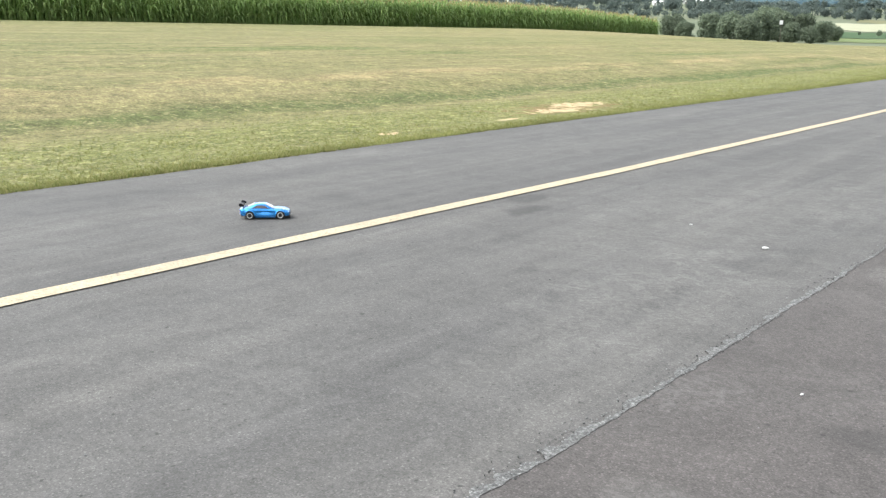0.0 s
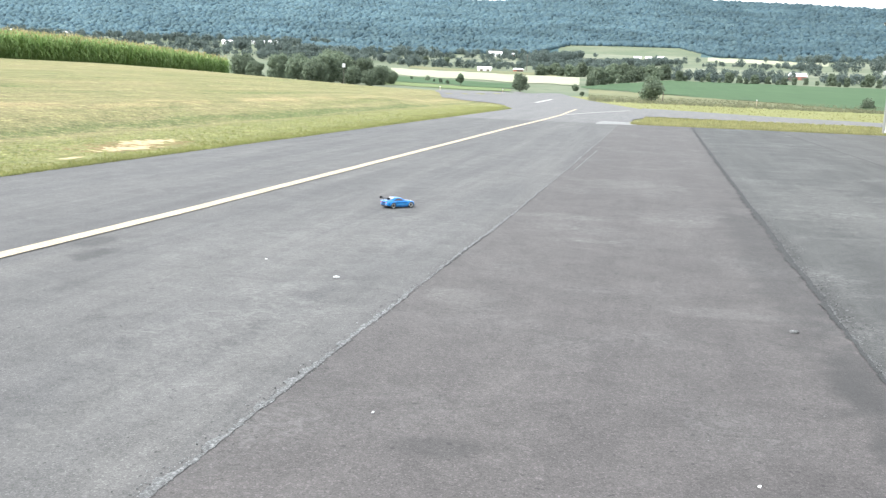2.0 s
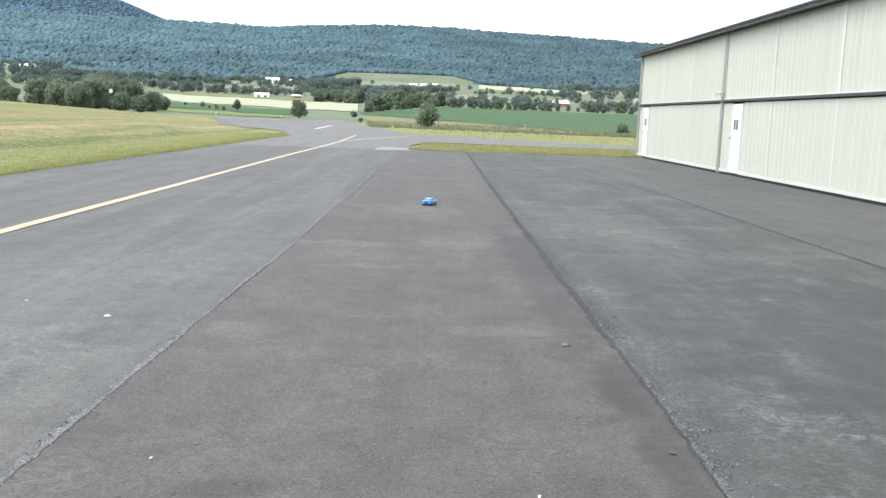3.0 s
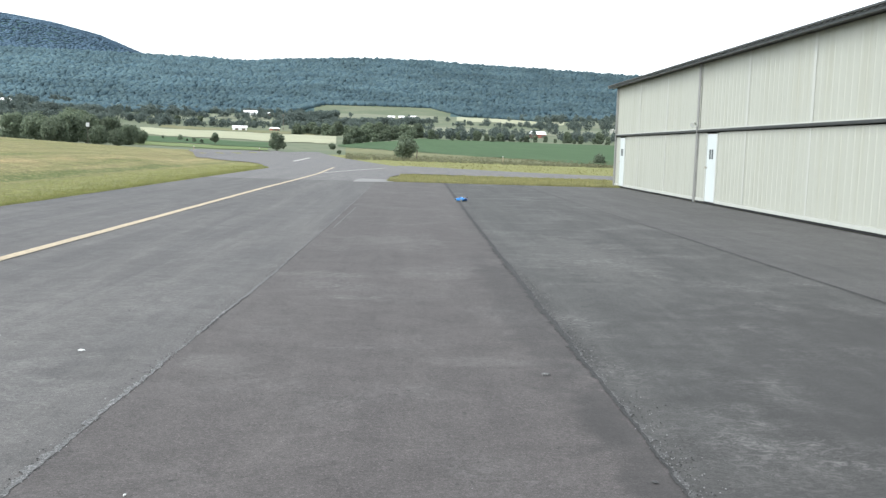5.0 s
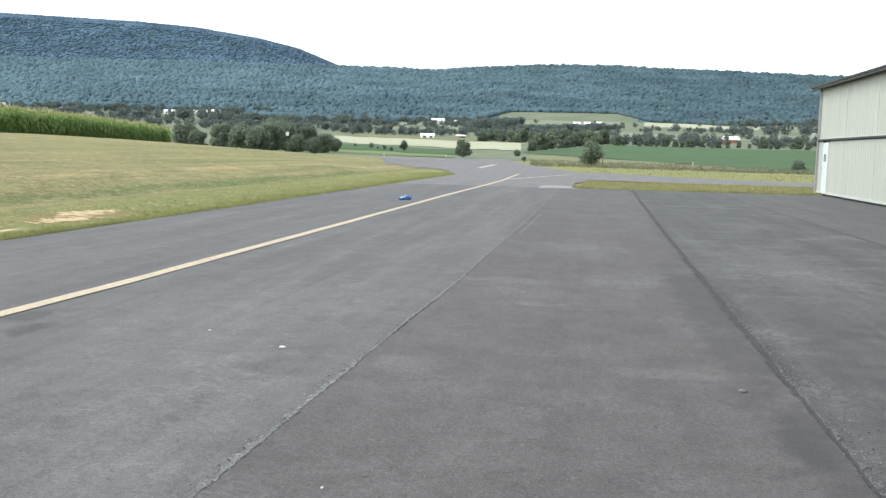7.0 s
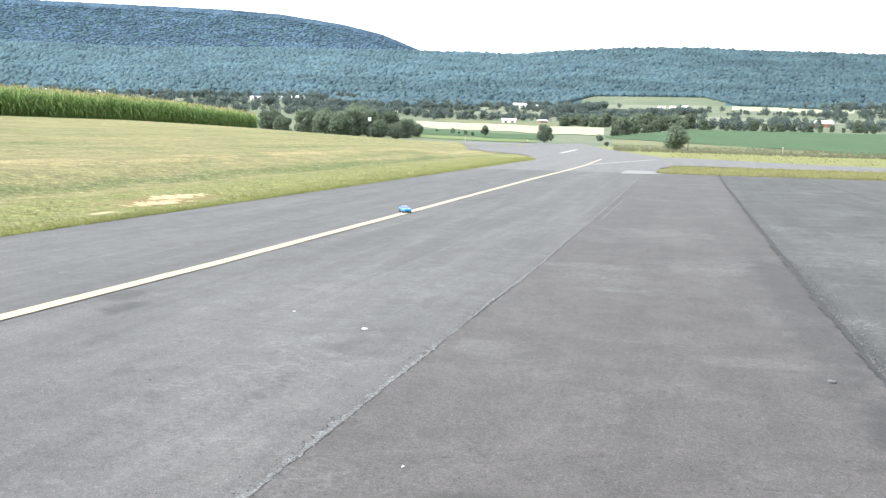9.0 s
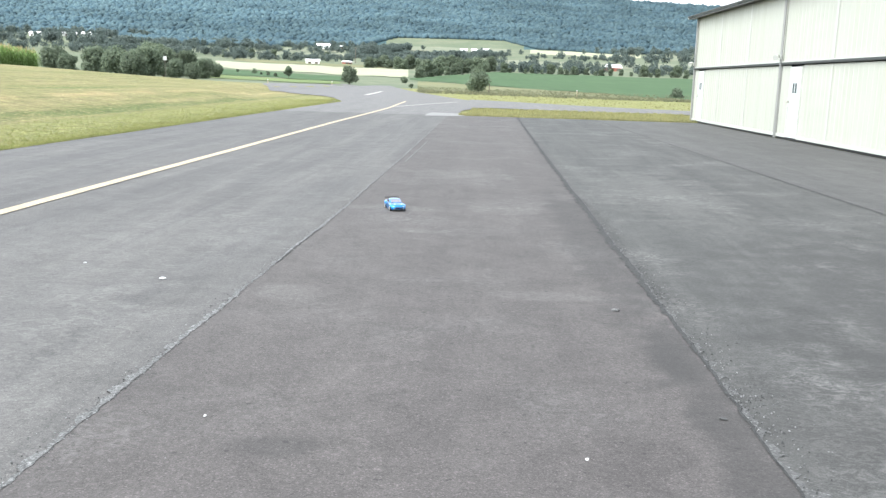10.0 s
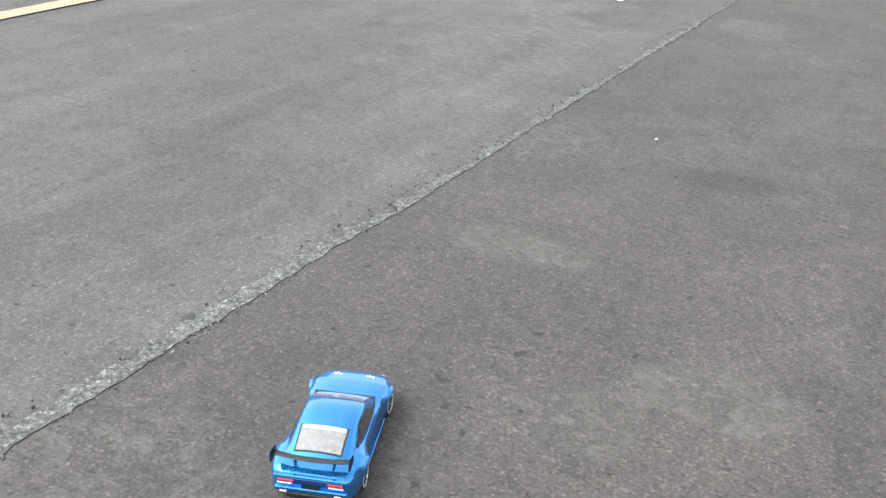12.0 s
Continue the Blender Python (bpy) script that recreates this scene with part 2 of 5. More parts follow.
def grass_ground():
    a = Mat("mown_summer_grass", 0.9, spec=0.2)
    big = a.noise(0.1, 5, 0.6, a.place((1.0, 0.45, 1)), 0.5)
    mid = a.noise(0.6, 6, 0.7, a.place((1, 0.7, 1)))
    fine = a.noise(16, 5, 0.75)
    tuft = a.noise(4.0, 5, 0.72)
    mow = a.noise(1.0, 4, 0.6, a.place((0.55, 0.03, 1)))
    dry, green, straw = (0.19, 0.17, 0.078), (0.1, 0.122, 0.038), (0.235, 0.2, 0.1)
    col = a.mix(a.ramp(big, (0.38, 0.0), (0.6, 1.0)), green, dry)
    col = a.mix(a.ramp(mow, (0.42, 0.0), (0.6, 0.75)), col, (0.175, 0.163, 0.068))
    col = a.mix(a.ramp(a.noise(1.0, 5, 0.65, a.place((1.1, 0.07, 1)), 0.6), (0.48, 0.0), (0.6, 0.75)), col, straw)
    col = a.mix(a.ramp(mid, (0.5, 0.0), (0.66, 0.5)), col, (0.115, 0.13, 0.045))
    away = a.math("ADD", a.axis(0), a.math("MULTIPLY", a.math("SUBTRACT", a.noise(0.3, 5, 0.6), 0.5), 2.6))
    verge = a.ramp(a.math("MULTIPLY", a.math("ADD", away, 13.8), 0.3), (0.0, 0.0), (0.5, 0.85))
    col = a.mix(verge, col, (0.15, 0.162, 0.05))
    swale = a.math("ABSOLUTE", a.math("ADD", away, 14.3))
    col = a.mix(a.ramp(swale, (0.1, 0.65), (0.35, 0.45), (0.75, 0.0)), col, (0.066, 0.098, 0.027))
    crown = a.math("ABSOLUTE", a.math("ADD", away, 17.4))
    col = a.mix(a.math("MULTIPLY", a.ramp(crown, (0.3, 0.8), (1.0, 0.0)), a.ramp(a.noise(0.5, 5, 0.7, a.place((1, 0.5, 1), (3, 9, 0))), (0.42, 0.0), (0.56, 1.0))), col, (0.31, 0.245, 0.125))
    clover = a.ramp(a.noise(1.6, 6, 0.8, warp=0.5), (0.53, 0.0), (0.63, 0.6))
    col = a.mix(clover, col, (0.225, 0.2, 0.09))
    fleck = a.ramp(a.noise(8.5, 4, 0.75, a.place((1, 0.6, 1), (2, 4, 0))), (0.54, 0.0), (0.64, 0.75))
    col = a.mix(fleck, col, (0.31, 0.285, 0.135))
    col = a.mix(0.9, col, a.ramp(fine, (0.25, 0.35), (0.5, 1.0), (0.75, 1.65)), "MULTIPLY")
    col = a.mix(0.75, col, a.ramp(tuft, (0.3, 0.5), (0.7, 1.42)), "MULTIPLY")
    col = a.mix(0.5, col, a.ramp(a.noise(1.5, 6, 0.78, a.place((1, 0.6, 1), (5, 2, 0))), (0.34, 0.55), (0.66, 1.4)), "MULTIPLY")
    col = a.mix(a.math("MULTIPLY", a.spot(-10.7, 17.3, 0.75, 2.0, 1.0, 3.2), 0.7), col, (0.2, 0.125, 0.06))
    for x, y, rx, ry in ((-10.5, 16.7, 0.4, 1.05), (-10.05, 14.3, 0.14, 0.35), (-10.95, 18.3, 0.4, 1.1), (-10.0, 10.85, 0.2, 0.2)):
        bare = a.ramp(a.spot(x, y, rx, ry, 0.9, 3.6), (0.35, 0.0), (0.55, 1.0))
        col = a.mix(bare, col, a.ramp(a.noise(6, 4), (0.3, (0.4, 0.29, 0.16)), (0.7, (0.55, 0.44, 0.27))))
    heads = a.math("MULTIPLY", a.ramp(a.noise(13, 3, 0.6, warp=0.4), (0.58, 0.0), (0.66, 0.8)), verge)
    col = a.mix(heads, col, (0.38, 0.35, 0.19))
    a.color(col).bump(a.math("ADD", fine, tuft), 1.0, 0.06)
    return a.m


def field(name, c1, c2, c3, row=None):
    a = Mat(name, 0.95, spec=0.1)
    col = a.mix(a.ramp(a.noise(0.02, 4, 0.6), (0.4, 0.0), (0.6, 1.0)), c1, c2)
    col = a.mix(a.ramp(a.noise(0.25, 5, 0.7), (0.45, 0.0), (0.7, 0.7)), col, c3)
    if row:
        col = a.mix(a.ramp(a.noise(1.0, 3, 0.6, a.place(row)), (0.4, 0.0), (0.6, 0.6)), col, c3)
    a.color(col)
    return a.m


def leaves(name, dark, light, rough=0.6, each=False):
    a = Mat(name, rough, spec=0.25)
    col = a.mix(a.island(), dark, light)
    col = a.mix(0.6, col, a.ramp(a.noise(0.6, 4, 0.7), (0.3, 0.6), (0.7, 1.35)), "MULTIPLY")
    if each:
        col = a.mix(0.6, col, a.ramp(a.each(), (0.0, 0.65), (1.0, 1.3)), "MULTIPLY")
    return a.color(col).through_light(0.45).m


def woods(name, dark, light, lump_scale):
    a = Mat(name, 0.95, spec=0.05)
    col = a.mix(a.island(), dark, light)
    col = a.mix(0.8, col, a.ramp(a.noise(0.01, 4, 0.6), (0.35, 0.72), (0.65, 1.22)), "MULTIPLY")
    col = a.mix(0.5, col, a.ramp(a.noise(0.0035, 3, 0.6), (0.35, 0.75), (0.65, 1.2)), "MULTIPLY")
    # haze painted into the canopy colour: paler towards -x, darker towards +x
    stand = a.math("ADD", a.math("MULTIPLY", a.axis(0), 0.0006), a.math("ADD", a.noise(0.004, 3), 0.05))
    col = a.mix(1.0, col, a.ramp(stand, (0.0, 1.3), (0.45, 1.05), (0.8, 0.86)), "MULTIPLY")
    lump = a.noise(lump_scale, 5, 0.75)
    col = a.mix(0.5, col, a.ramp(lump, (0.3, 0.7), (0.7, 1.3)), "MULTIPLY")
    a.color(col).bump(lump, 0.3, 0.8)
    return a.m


def siding(name, c, dirt=0.5):
    a = Mat(name, 0.5, spec=0.4)
    run = a.noise(1.0, 5, 0.7, a.place((1, 2.2, 0.12)))
    col = a.mix(a.ramp(run, (0.5, 0.0), (0.75, dirt)), c, tuple(v * f for v, f in zip(c, (0.82, 0.79, 0.7))))
    col = a.mix(a.ramp(a.noise(0.5, 4), (0.4, 0.0), (0.7, 0.4)), col, tuple(v * 0.9 for v in c))
    a.color(col).rough(run, 0.4, 0.6).bump(a.noise(2.0, 3), 0.15, 0.01)
    return a.m


def plain(name, c, rough=0.5, metal=0.0, grain=12, amount=0.25, coat=0.0, obj=True):
    a = Mat(name, rough, metal)
    f = a.noise(grain, 4, 0.65, a.tc.outputs["Object"] if obj else None)
    a.color(a.mix(amount, c, a.ramp(f, (0.3, tuple(v * 0.55 for v in c)), (0.7, tuple(min(1, v * 1.3) for v in c)))))
    # brightness at the top of the rear glass, painted as a thin pale pane
    a.rough(f, max(0.02, rough - 0.08), min(1, rough + 0.1))
    if coat:
        # shade of the recess under the wing, painted as a darker blue panel
        a.b.inputs["Coat Weight"].default_value, a.b.inputs["Coat Roughness"].default_value = coat, 0.06
    return a.m


def grit():
    a = Mat("loose_grit", 0.85)
    a.color(a.ramp(a.island(), (0.0, 0.02), (0.35, 0.05), (0.7, 0.11), (1.0, 0.24)))
    return a.m


GRIT = grit()
CRUMBLE, CRUMBLE_DARK, CRACK = crumble("crumbled_asphalt_edge", 1.15), crumble("ravelled_dark_asphalt", 0.7), crack()
YELLOW = paint("worn_yellow_line", (0.38, 0.313, 0.21), (0.25, 0.204, 0.14))
WHITE_LINE = paint("worn_white_line", (0.36, 0.35, 0.32), (0.22, 0.212, 0.2))
CONCRETE = paint("pale_concrete_patch", (0.17, 0.167, 0.16), (0.12, 0.118, 0.115))
GRASS = grass_ground()
# MEADOW and CROP_DULL are greyed: valley haze painted into their colour
MEADOW = field("hazed_valley_meadow", (0.1, 0.12, 0.078), (0.135, 0.145, 0.098), (0.075, 0.098, 0.06))
# floor between the trees carries the same painted blue haze as the canopy
WOODFLOOR = field("hazed_woodland_floor", (0.042, 0.076, 0.085), (0.052, 0.092, 0.096), (0.038, 0.07, 0.076))
CROP_PALE = field("ripe_grain_field", (0.28, 0.285, 0.205), (0.31, 0.31, 0.225), (0.23, 0.24, 0.155), (0.02, 0.4, 1))
CROP_GREEN = field("green_bean_field", (0.048, 0.084, 0.039), (0.057, 0.096, 0.044), (0.04, 0.07, 0.033), (0.5, 0.02, 1))
CROP_DULL = field("hazed_hay_meadow", (0.135, 0.15, 0.105), (0.17, 0.178, 0.128), (0.105, 0.125, 0.083))
ROUGH = field("rough_weedy_grass", (0.12, 0.13, 0.068), (0.155, 0.15, 0.085), (0.09, 0.1, 0.05))
ROUGH_GREEN = field("light_green_verge", (0.11, 0.145, 0.06), (0.135, 0.16, 0.068), (0.085, 0.12, 0.05))
BLADES = leaves("grass_blades", (0.13, 0.165, 0.045), (0.31, 0.29, 0.12))
DRY_BLADES = leaves("dry_grass_blades", (0.19, 0.2, 0.088), (0.34, 0.31, 0.145))
WEEDS = leaves("rough_weeds", (0.115, 0.125, 0.075), (0.19, 0.185, 0.115))
CORN_LEAF = leaves("maize_leaves", (0.13, 0.22, 0.06), (0.27, 0.36, 0.13), 0.5)
TASSEL = plain("maize_tassel", (0.36, 0.3, 0.14), 0.9)
# distance haze painted into the leaf colours: paled and desaturated greens
TREE_LEAF = leaves("hazed_tree_leaves", (0.1, 0.13, 0.092), (0.165, 0.2, 0.13), each=True)
VALLEY_LEAF = leaves("hazed_valley_leaves", (0.085, 0.112, 0.105), (0.12, 0.148, 0.13))
BARK = plain("bark", (0.09, 0.07, 0.05), 0.9, grain=6, amount=0.6)
# bluish haze painted into both canopy colours, paler and bluer on the mountain
WOODS = woods("hazed_woodland_canopy", (0.044, 0.073, 0.09), (0.064, 0.096, 0.104), 0.6)
MOUNTAIN = woods("hazed_mountain_canopy", (0.062, 0.096, 0.133), (0.07, 0.106, 0.142), 0.3)
SIDING = siding("cream_metal_siding", (0.363, 0.37, 0.323), 0.7)
TRIM_WHITE = siding("white_door_sill_trim", (0.43, 0.44, 0.405), 0.3)
STEEL = plain("weathered_grey_steel", (0.24, 0.24, 0.23), 0.5, 0.3, 3)
RAIL = plain("dark_galvanised_rail", (0.06, 0.064, 0.062), 0.45, 0.5, 3)
ROOF = plain("grey_roof_sheet", (0.2, 0.2, 0.2), 0.5, 0.4, 1.5)
DOOR = siding("white_entry_door_paint", (0.53, 0.57, 0.565), 0.15)
SEAL = plain("black_rubber_seal", (0.02, 0.02, 0.02), 0.8)
INK = plain("dark_lettering", (0.05, 0.06, 0.06), 0.7)
BRASS = plain("metal_knob", (0.45, 0.42, 0.36), 0.35, 0.9)
BARN_WHITE = plain("white_barn_paint", (0.85, 0.85, 0.83), 0.7, grain=0.5, amount=0.15)
BARN_ROOF = plain("pale_barn_roof", (0.75, 0.75, 0.74), 0.5, grain=0.5, amount=0.2)
BARN_RED = plain("faded_red_barn", (0.28, 0.1, 0.07), 0.8, grain=0.5)
TIMBER = plain("grey_pole_timber", (0.13, 0.11, 0.09), 0.9)
PAPER = plain("white_litter", (0.5, 0.5, 0.49), 0.8)
STONE = plain("dark_pebble", (0.05, 0.05, 0.05), 0.9)

CAR_BLUE = plain("metallic_blue_shell", (0.024, 0.225, 0.6), 0.27, 0.85, 400, 0.15, 0.8)
CAR_BLACK = plain("black_plastic", (0.012, 0.012, 0.014), 0.4, 0.0, 60)
CAR_GLASS = plain("clear_smoked_window", (0.17, 0.17, 0.2), 0.12, 0.0, 30, 0.35, 0.8)
CAR_SIDE_GLASS = plain("dark_side_window", (0.055, 0.045, 0.05), 0.15, 0.0, 30, 0.5, 0.4)
CAR_REAR_GLASS = plain("milky_rear_window", (0.22, 0.22, 0.225), 0.2, 0.0, 45, 0.6, 0.6)
CAR_DARK_BLUE = plain("shaded_recess_blue", (0.006, 0.05, 0.19), 0.35, 0.5, 300, 0.15, 0.4)
CAR_STRIP = plain("bright_window_top_white", (0.5, 0.52, 0.54), 0.4, 0.0, 60)
CAR_RED = plain("red_tail_light", (0.34, 0.02, 0.05), 0.25, 0.0, 80)
CAR_LAMP = plain("clear_headlight", (0.7, 0.73, 0.78), 0.15, 0.3, 60)
CAR_CHROME = plain("silver_rim_metal", (0.78, 0.78, 0.76), 0.3, 0.6, 80, 0.15)
CAR_TYRE = plain("black_tyre_rubber", (0.015, 0.015, 0.015), 0.8, 0.0, 90)


# ---- building helpers ----
def part(name, bm, material, parent=None, label="", smooth=False):
    me = bpy.data.meshes.new(name)
    bm.normal_update()
    bm.to_mesh(me)
    bm.free()
    me.materials.append(material)
    if smooth:
        me.shade_smooth()
    ob = new(name, me)
    ob.parent = parent
    return tagged(ob, label)


def mesh_from(name, verts, faces, materials, index=None, smooth=False):
    me = bpy.data.meshes.new(name)
    me.from_pydata([tuple(v) for v in verts], [], [tuple(int(i) for i in f) for f in faces])
    for m in materials:
        me.materials.append(m)
    if index is not None:
        me.polygons.foreach_set("material_index", np.asarray(index, dtype=np.int32))
    if smooth:
        me.shade_smooth()
    me.update()
    return new(name, me)


def tri_mesh(name, verts, tris, materials, index=None, smooth=False):
    """A large triangle mesh straight from arrays."""
    me = bpy.data.meshes.new(name)
    n, k = len(verts), len(tris)
    me.vertices.add(n)
    me.vertices.foreach_set("co", np.ascontiguousarray(verts, dtype=np.float32).ravel())
    me.loops.add(3 * k)
    me.loops.foreach_set("vertex_index", np.ascontiguousarray(tris, dtype=np.int32).ravel())
    me.polygons.add(k)
    me.polygons.foreach_set("loop_start", np.arange(0, 3 * k, 3, dtype=np.int32))
    me.polygons.foreach_set("loop_total", np.full(k, 3, dtype=np.int32))
    for m in materials:
        me.materials.append(m)
    if index is not None:
        me.polygons.foreach_set("material_index", np.asarray(index, dtype=np.int32))
    me.update(calc_edges=True)
    if smooth:
        me.shade_smooth()
    return new(name, me)


def scatter(name, shapes, places, materials, smooth=False):
    """Many copies of a few small shapes in one mesh. shapes: (verts, tris, material index per tri); places: x, y, z, turn, width, height."""
    P = np.asarray(places, dtype=np.float64)
    pick = np.random.randint(0, len(shapes), len(P))
    V, T, I, base = [], [], [], 0
    for s, (v, t, mi) in enumerate(shapes):
        p = P[pick == s]
        if not len(p):
            continue
        c, sn = np.cos(p[:, 3])[:, None], np.sin(p[:, 3])[:, None]
        x, y, z = v[:, 0][None], v[:, 1][None], v[:, 2][None]
        w, h = p[:, 4][:, None], p[:, 5][:, None]
        X = p[:, 0][:, None] + w * (c * x - sn * y)
        Y = p[:, 1][:, None] + w * (sn * x + c * y)
        Z = p[:, 2][:, None] + h * z
        V.append(np.stack([X, Y, Z], -1).reshape(-1, 3))
        T.append((t[None] + (np.arange(len(p)) * len(v))[:, None, None] + base).reshape(-1, 3))
        I.append(np.tile(mi, len(p)))
        base += len(p) * len(v)
    return tri_mesh(name, np.concatenate(V), np.concatenate(T), materials, np.concatenate(I), smooth)


def box(bm, x0, x1, y0, y1, z0, z1, bevel=0.0):
    r = bmesh.ops.create_cube(bm, size=1.0)
    for v in r["verts"]:
        v.co = ((x0 + x1) / 2 + v.co.x * (x1 - x0), (y0 + y1) / 2 + v.co.y * (y1 - y0), (z0 + z1) / 2 + v.co.z * (z1 - z0))
    if bevel:
        bmesh.ops.bevel(bm, geom=list({e for v in r["verts"] for e in v.link_edges}), offset=bevel, segments=1, affect="EDGES")
    return bm


def boxed(*a, **k):
    return box(bmesh.new(), *a, **k)


def tube(bm, p, q, r0, r1=None, n=10):
    p, q = Vector(p), Vector(q)
    m = Matrix.Translation((p + q) / 2) @ (q - p).to_track_quat("Z", "Y").to_matrix().to_4x4()
    bmesh.ops.create_cone(bm, cap_ends=True, segments=n, radius1=r0, radius2=r0 if r1 is None else r1, depth=(q - p).length, matrix=m)
    return bm


def smoothstep(a, b, x):
    t = np.clip((np.asarray(x, dtype=float) - a) / (b - a), 0, 1)
    return t * t * (3 - 2 * t)


# ---- the lie of the land ----
FALL_R = [0, 70, 95, 120, 150, 200, 330, 420, 560, 800, 1080, 1250]
FALL_E = [0, 0, -0.9, -0.69, -0.45, -0.15, 0.28, 0.45, 0.75, 1.2, 1.7, 1.98]
CREST_A = [-180, -90, -50, -33.5, -26, -17.7, -12.5, -10.3, -7.4, -2.9, 1.3, 4.1, 8.3, 12.0, 14.5, 30, 90, 180]
CREST_E = [3.0, 4.0, 4.5, 4.55, 4.82, 4.94, 4.92, 4.84, 5.08, 5.3, 5.26, 5.1, 4.92, 4.7, 4.58, 4.2, 3.4, 3.0]
FAR_A = [-180, -90, -33.5, -28, -24.7, -21, -18.6, -15.9, -12, 0, 180]
FAR_E = [2.0, 6.0, 7.03, 7.06, 6.93, 6.48, 5.97, 4.95, 3.6, 2.0, 2.0]
BANK_X = [-400, -110, -62, -35, -20, -13, -10.5, -9.0, 400]
BANK_Z = [3.4, 2.8, 2.38, 1.42, 0.56, 0.1, -0.03, 0.0, 0.0]
EYE = 1.5


def height(x, y):
    """Ground height: a level airfield, a grass bank, a valley that rises away, a wooded ridge and a higher one behind it."""
    x, y = np.asarray(x, dtype=float), np.asarray(y, dtype=float)
    r, az = np.hypot(x, y), np.degrees(np.arctan2(x, y))
    out = np.interp(r, FALL_R, FALL_E)
    z = np.where(r < 95, 0.0, EYE + r * np.tan(np.radians(out)))
    z = z * smoothstep(88, 118, r)
    crest, far = np.interp(az, CREST_A, CREST_E), np.interp(az, FAR_A, FAR_E)
    up = np.clip((r - 1250) / 1350, 0, 1)
    zr = EYE + r * np.tan(np.radians(1.98 + (crest - 1.98) * up ** 0.8))
    zr = np.where(r > 2600, EYE + 2600 * np.tan(np.radians(crest)) - (r - 2600) * 0.16, zr)
    zf = EYE + r * np.tan(np.radians(np.clip(3.0 + (far - 3.0) * (r - 3100) / 900, 0.2, None)))
    zf = np.where(r > 4000, EYE + 4000 * np.tan(np.radians(far)) - (r - 4000) * 0.3, zf)
    z = np.where(r > 1250, zr, z)
    z = np.where(r > 2950, np.maximum(zr, zf), z)
    xs = x + 0.25 * np.clip(y - 55, 0, 25) * smoothstep(-30, -18, x)
    bank = np.interp(xs, BANK_X, BANK_Z) * (1 - smoothstep(70, 150, y - 0.55 * (-x - 30)))
    roll_ = np.sin(x * 0.21 + 0.6 * np.sin(y * 0.045)) * 0.05 * smoothstep(10, 18, -x)
    bank = bank - 0.14 * np.exp(-((xs + 13.8) / 1.3) ** 2) + 0.1 * np.exp(-((xs + 17.5) / 1.8) ** 2)
    bank = bank + roll_ * (1 - smoothstep(100, 140, y))
    return z + np.where(r < 260, bank, bank * (1 - smoothstep(260, 420, r))) - 0.04


def range_of(el):
    """Distance at which the valley floor is seen at that elevation from the eye, in degrees."""
    return float(np.interp(el, FALL_E[2:], FALL_R[2:]))


def at_sight(az, el):
    r = range_of(el)
    return r * math.sin(radians(az)), r * math.cos(radians(az)), r


def build_ground():
    radii = np.unique(np.concatenate([np.arange(0, 30, 1.0), np.arange(30, 90, 2.0), np.arange(90, 200, 5), np.arange(200, 500, 20), np.arange(500, 1300, 50), np.arange(1300, 2700, 70), [2700, 2950, 3000], np.arange(3100, 4050, 90), [4200, 4500, 4900]]))[1:]
    az = np.concatenate([np.arange(-180, -75, 3.0), np.arange(-75, 40, 0.5), np.arange(40, 180, 3.0)])
    A, Rr = np.meshgrid(np.radians(az), radii)
    X, Y = Rr * np.sin(A), Rr * np.cos(A)
    Z = height(X, Y)
    n, k = len(radii), len(az)
    verts = np.concatenate([[[0, 0, -0.04]], np.stack([X, Y, Z], -1).reshape(-1, 3)])
    faces, idx = [], []
    for j in range(k):
        faces.append((0, 1 + (j + 1) % k, 1 + j))
        idx.append(0)
    for i in range(n - 1):
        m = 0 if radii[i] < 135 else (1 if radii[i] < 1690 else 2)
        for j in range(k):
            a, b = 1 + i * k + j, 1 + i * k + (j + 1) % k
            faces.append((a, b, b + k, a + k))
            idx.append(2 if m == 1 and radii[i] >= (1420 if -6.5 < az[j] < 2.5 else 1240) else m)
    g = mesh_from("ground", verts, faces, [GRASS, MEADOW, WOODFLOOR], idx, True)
    tagged(g, "mown summer grass airfield, valley meadows and wooded ridges", "ground", kind="structure")


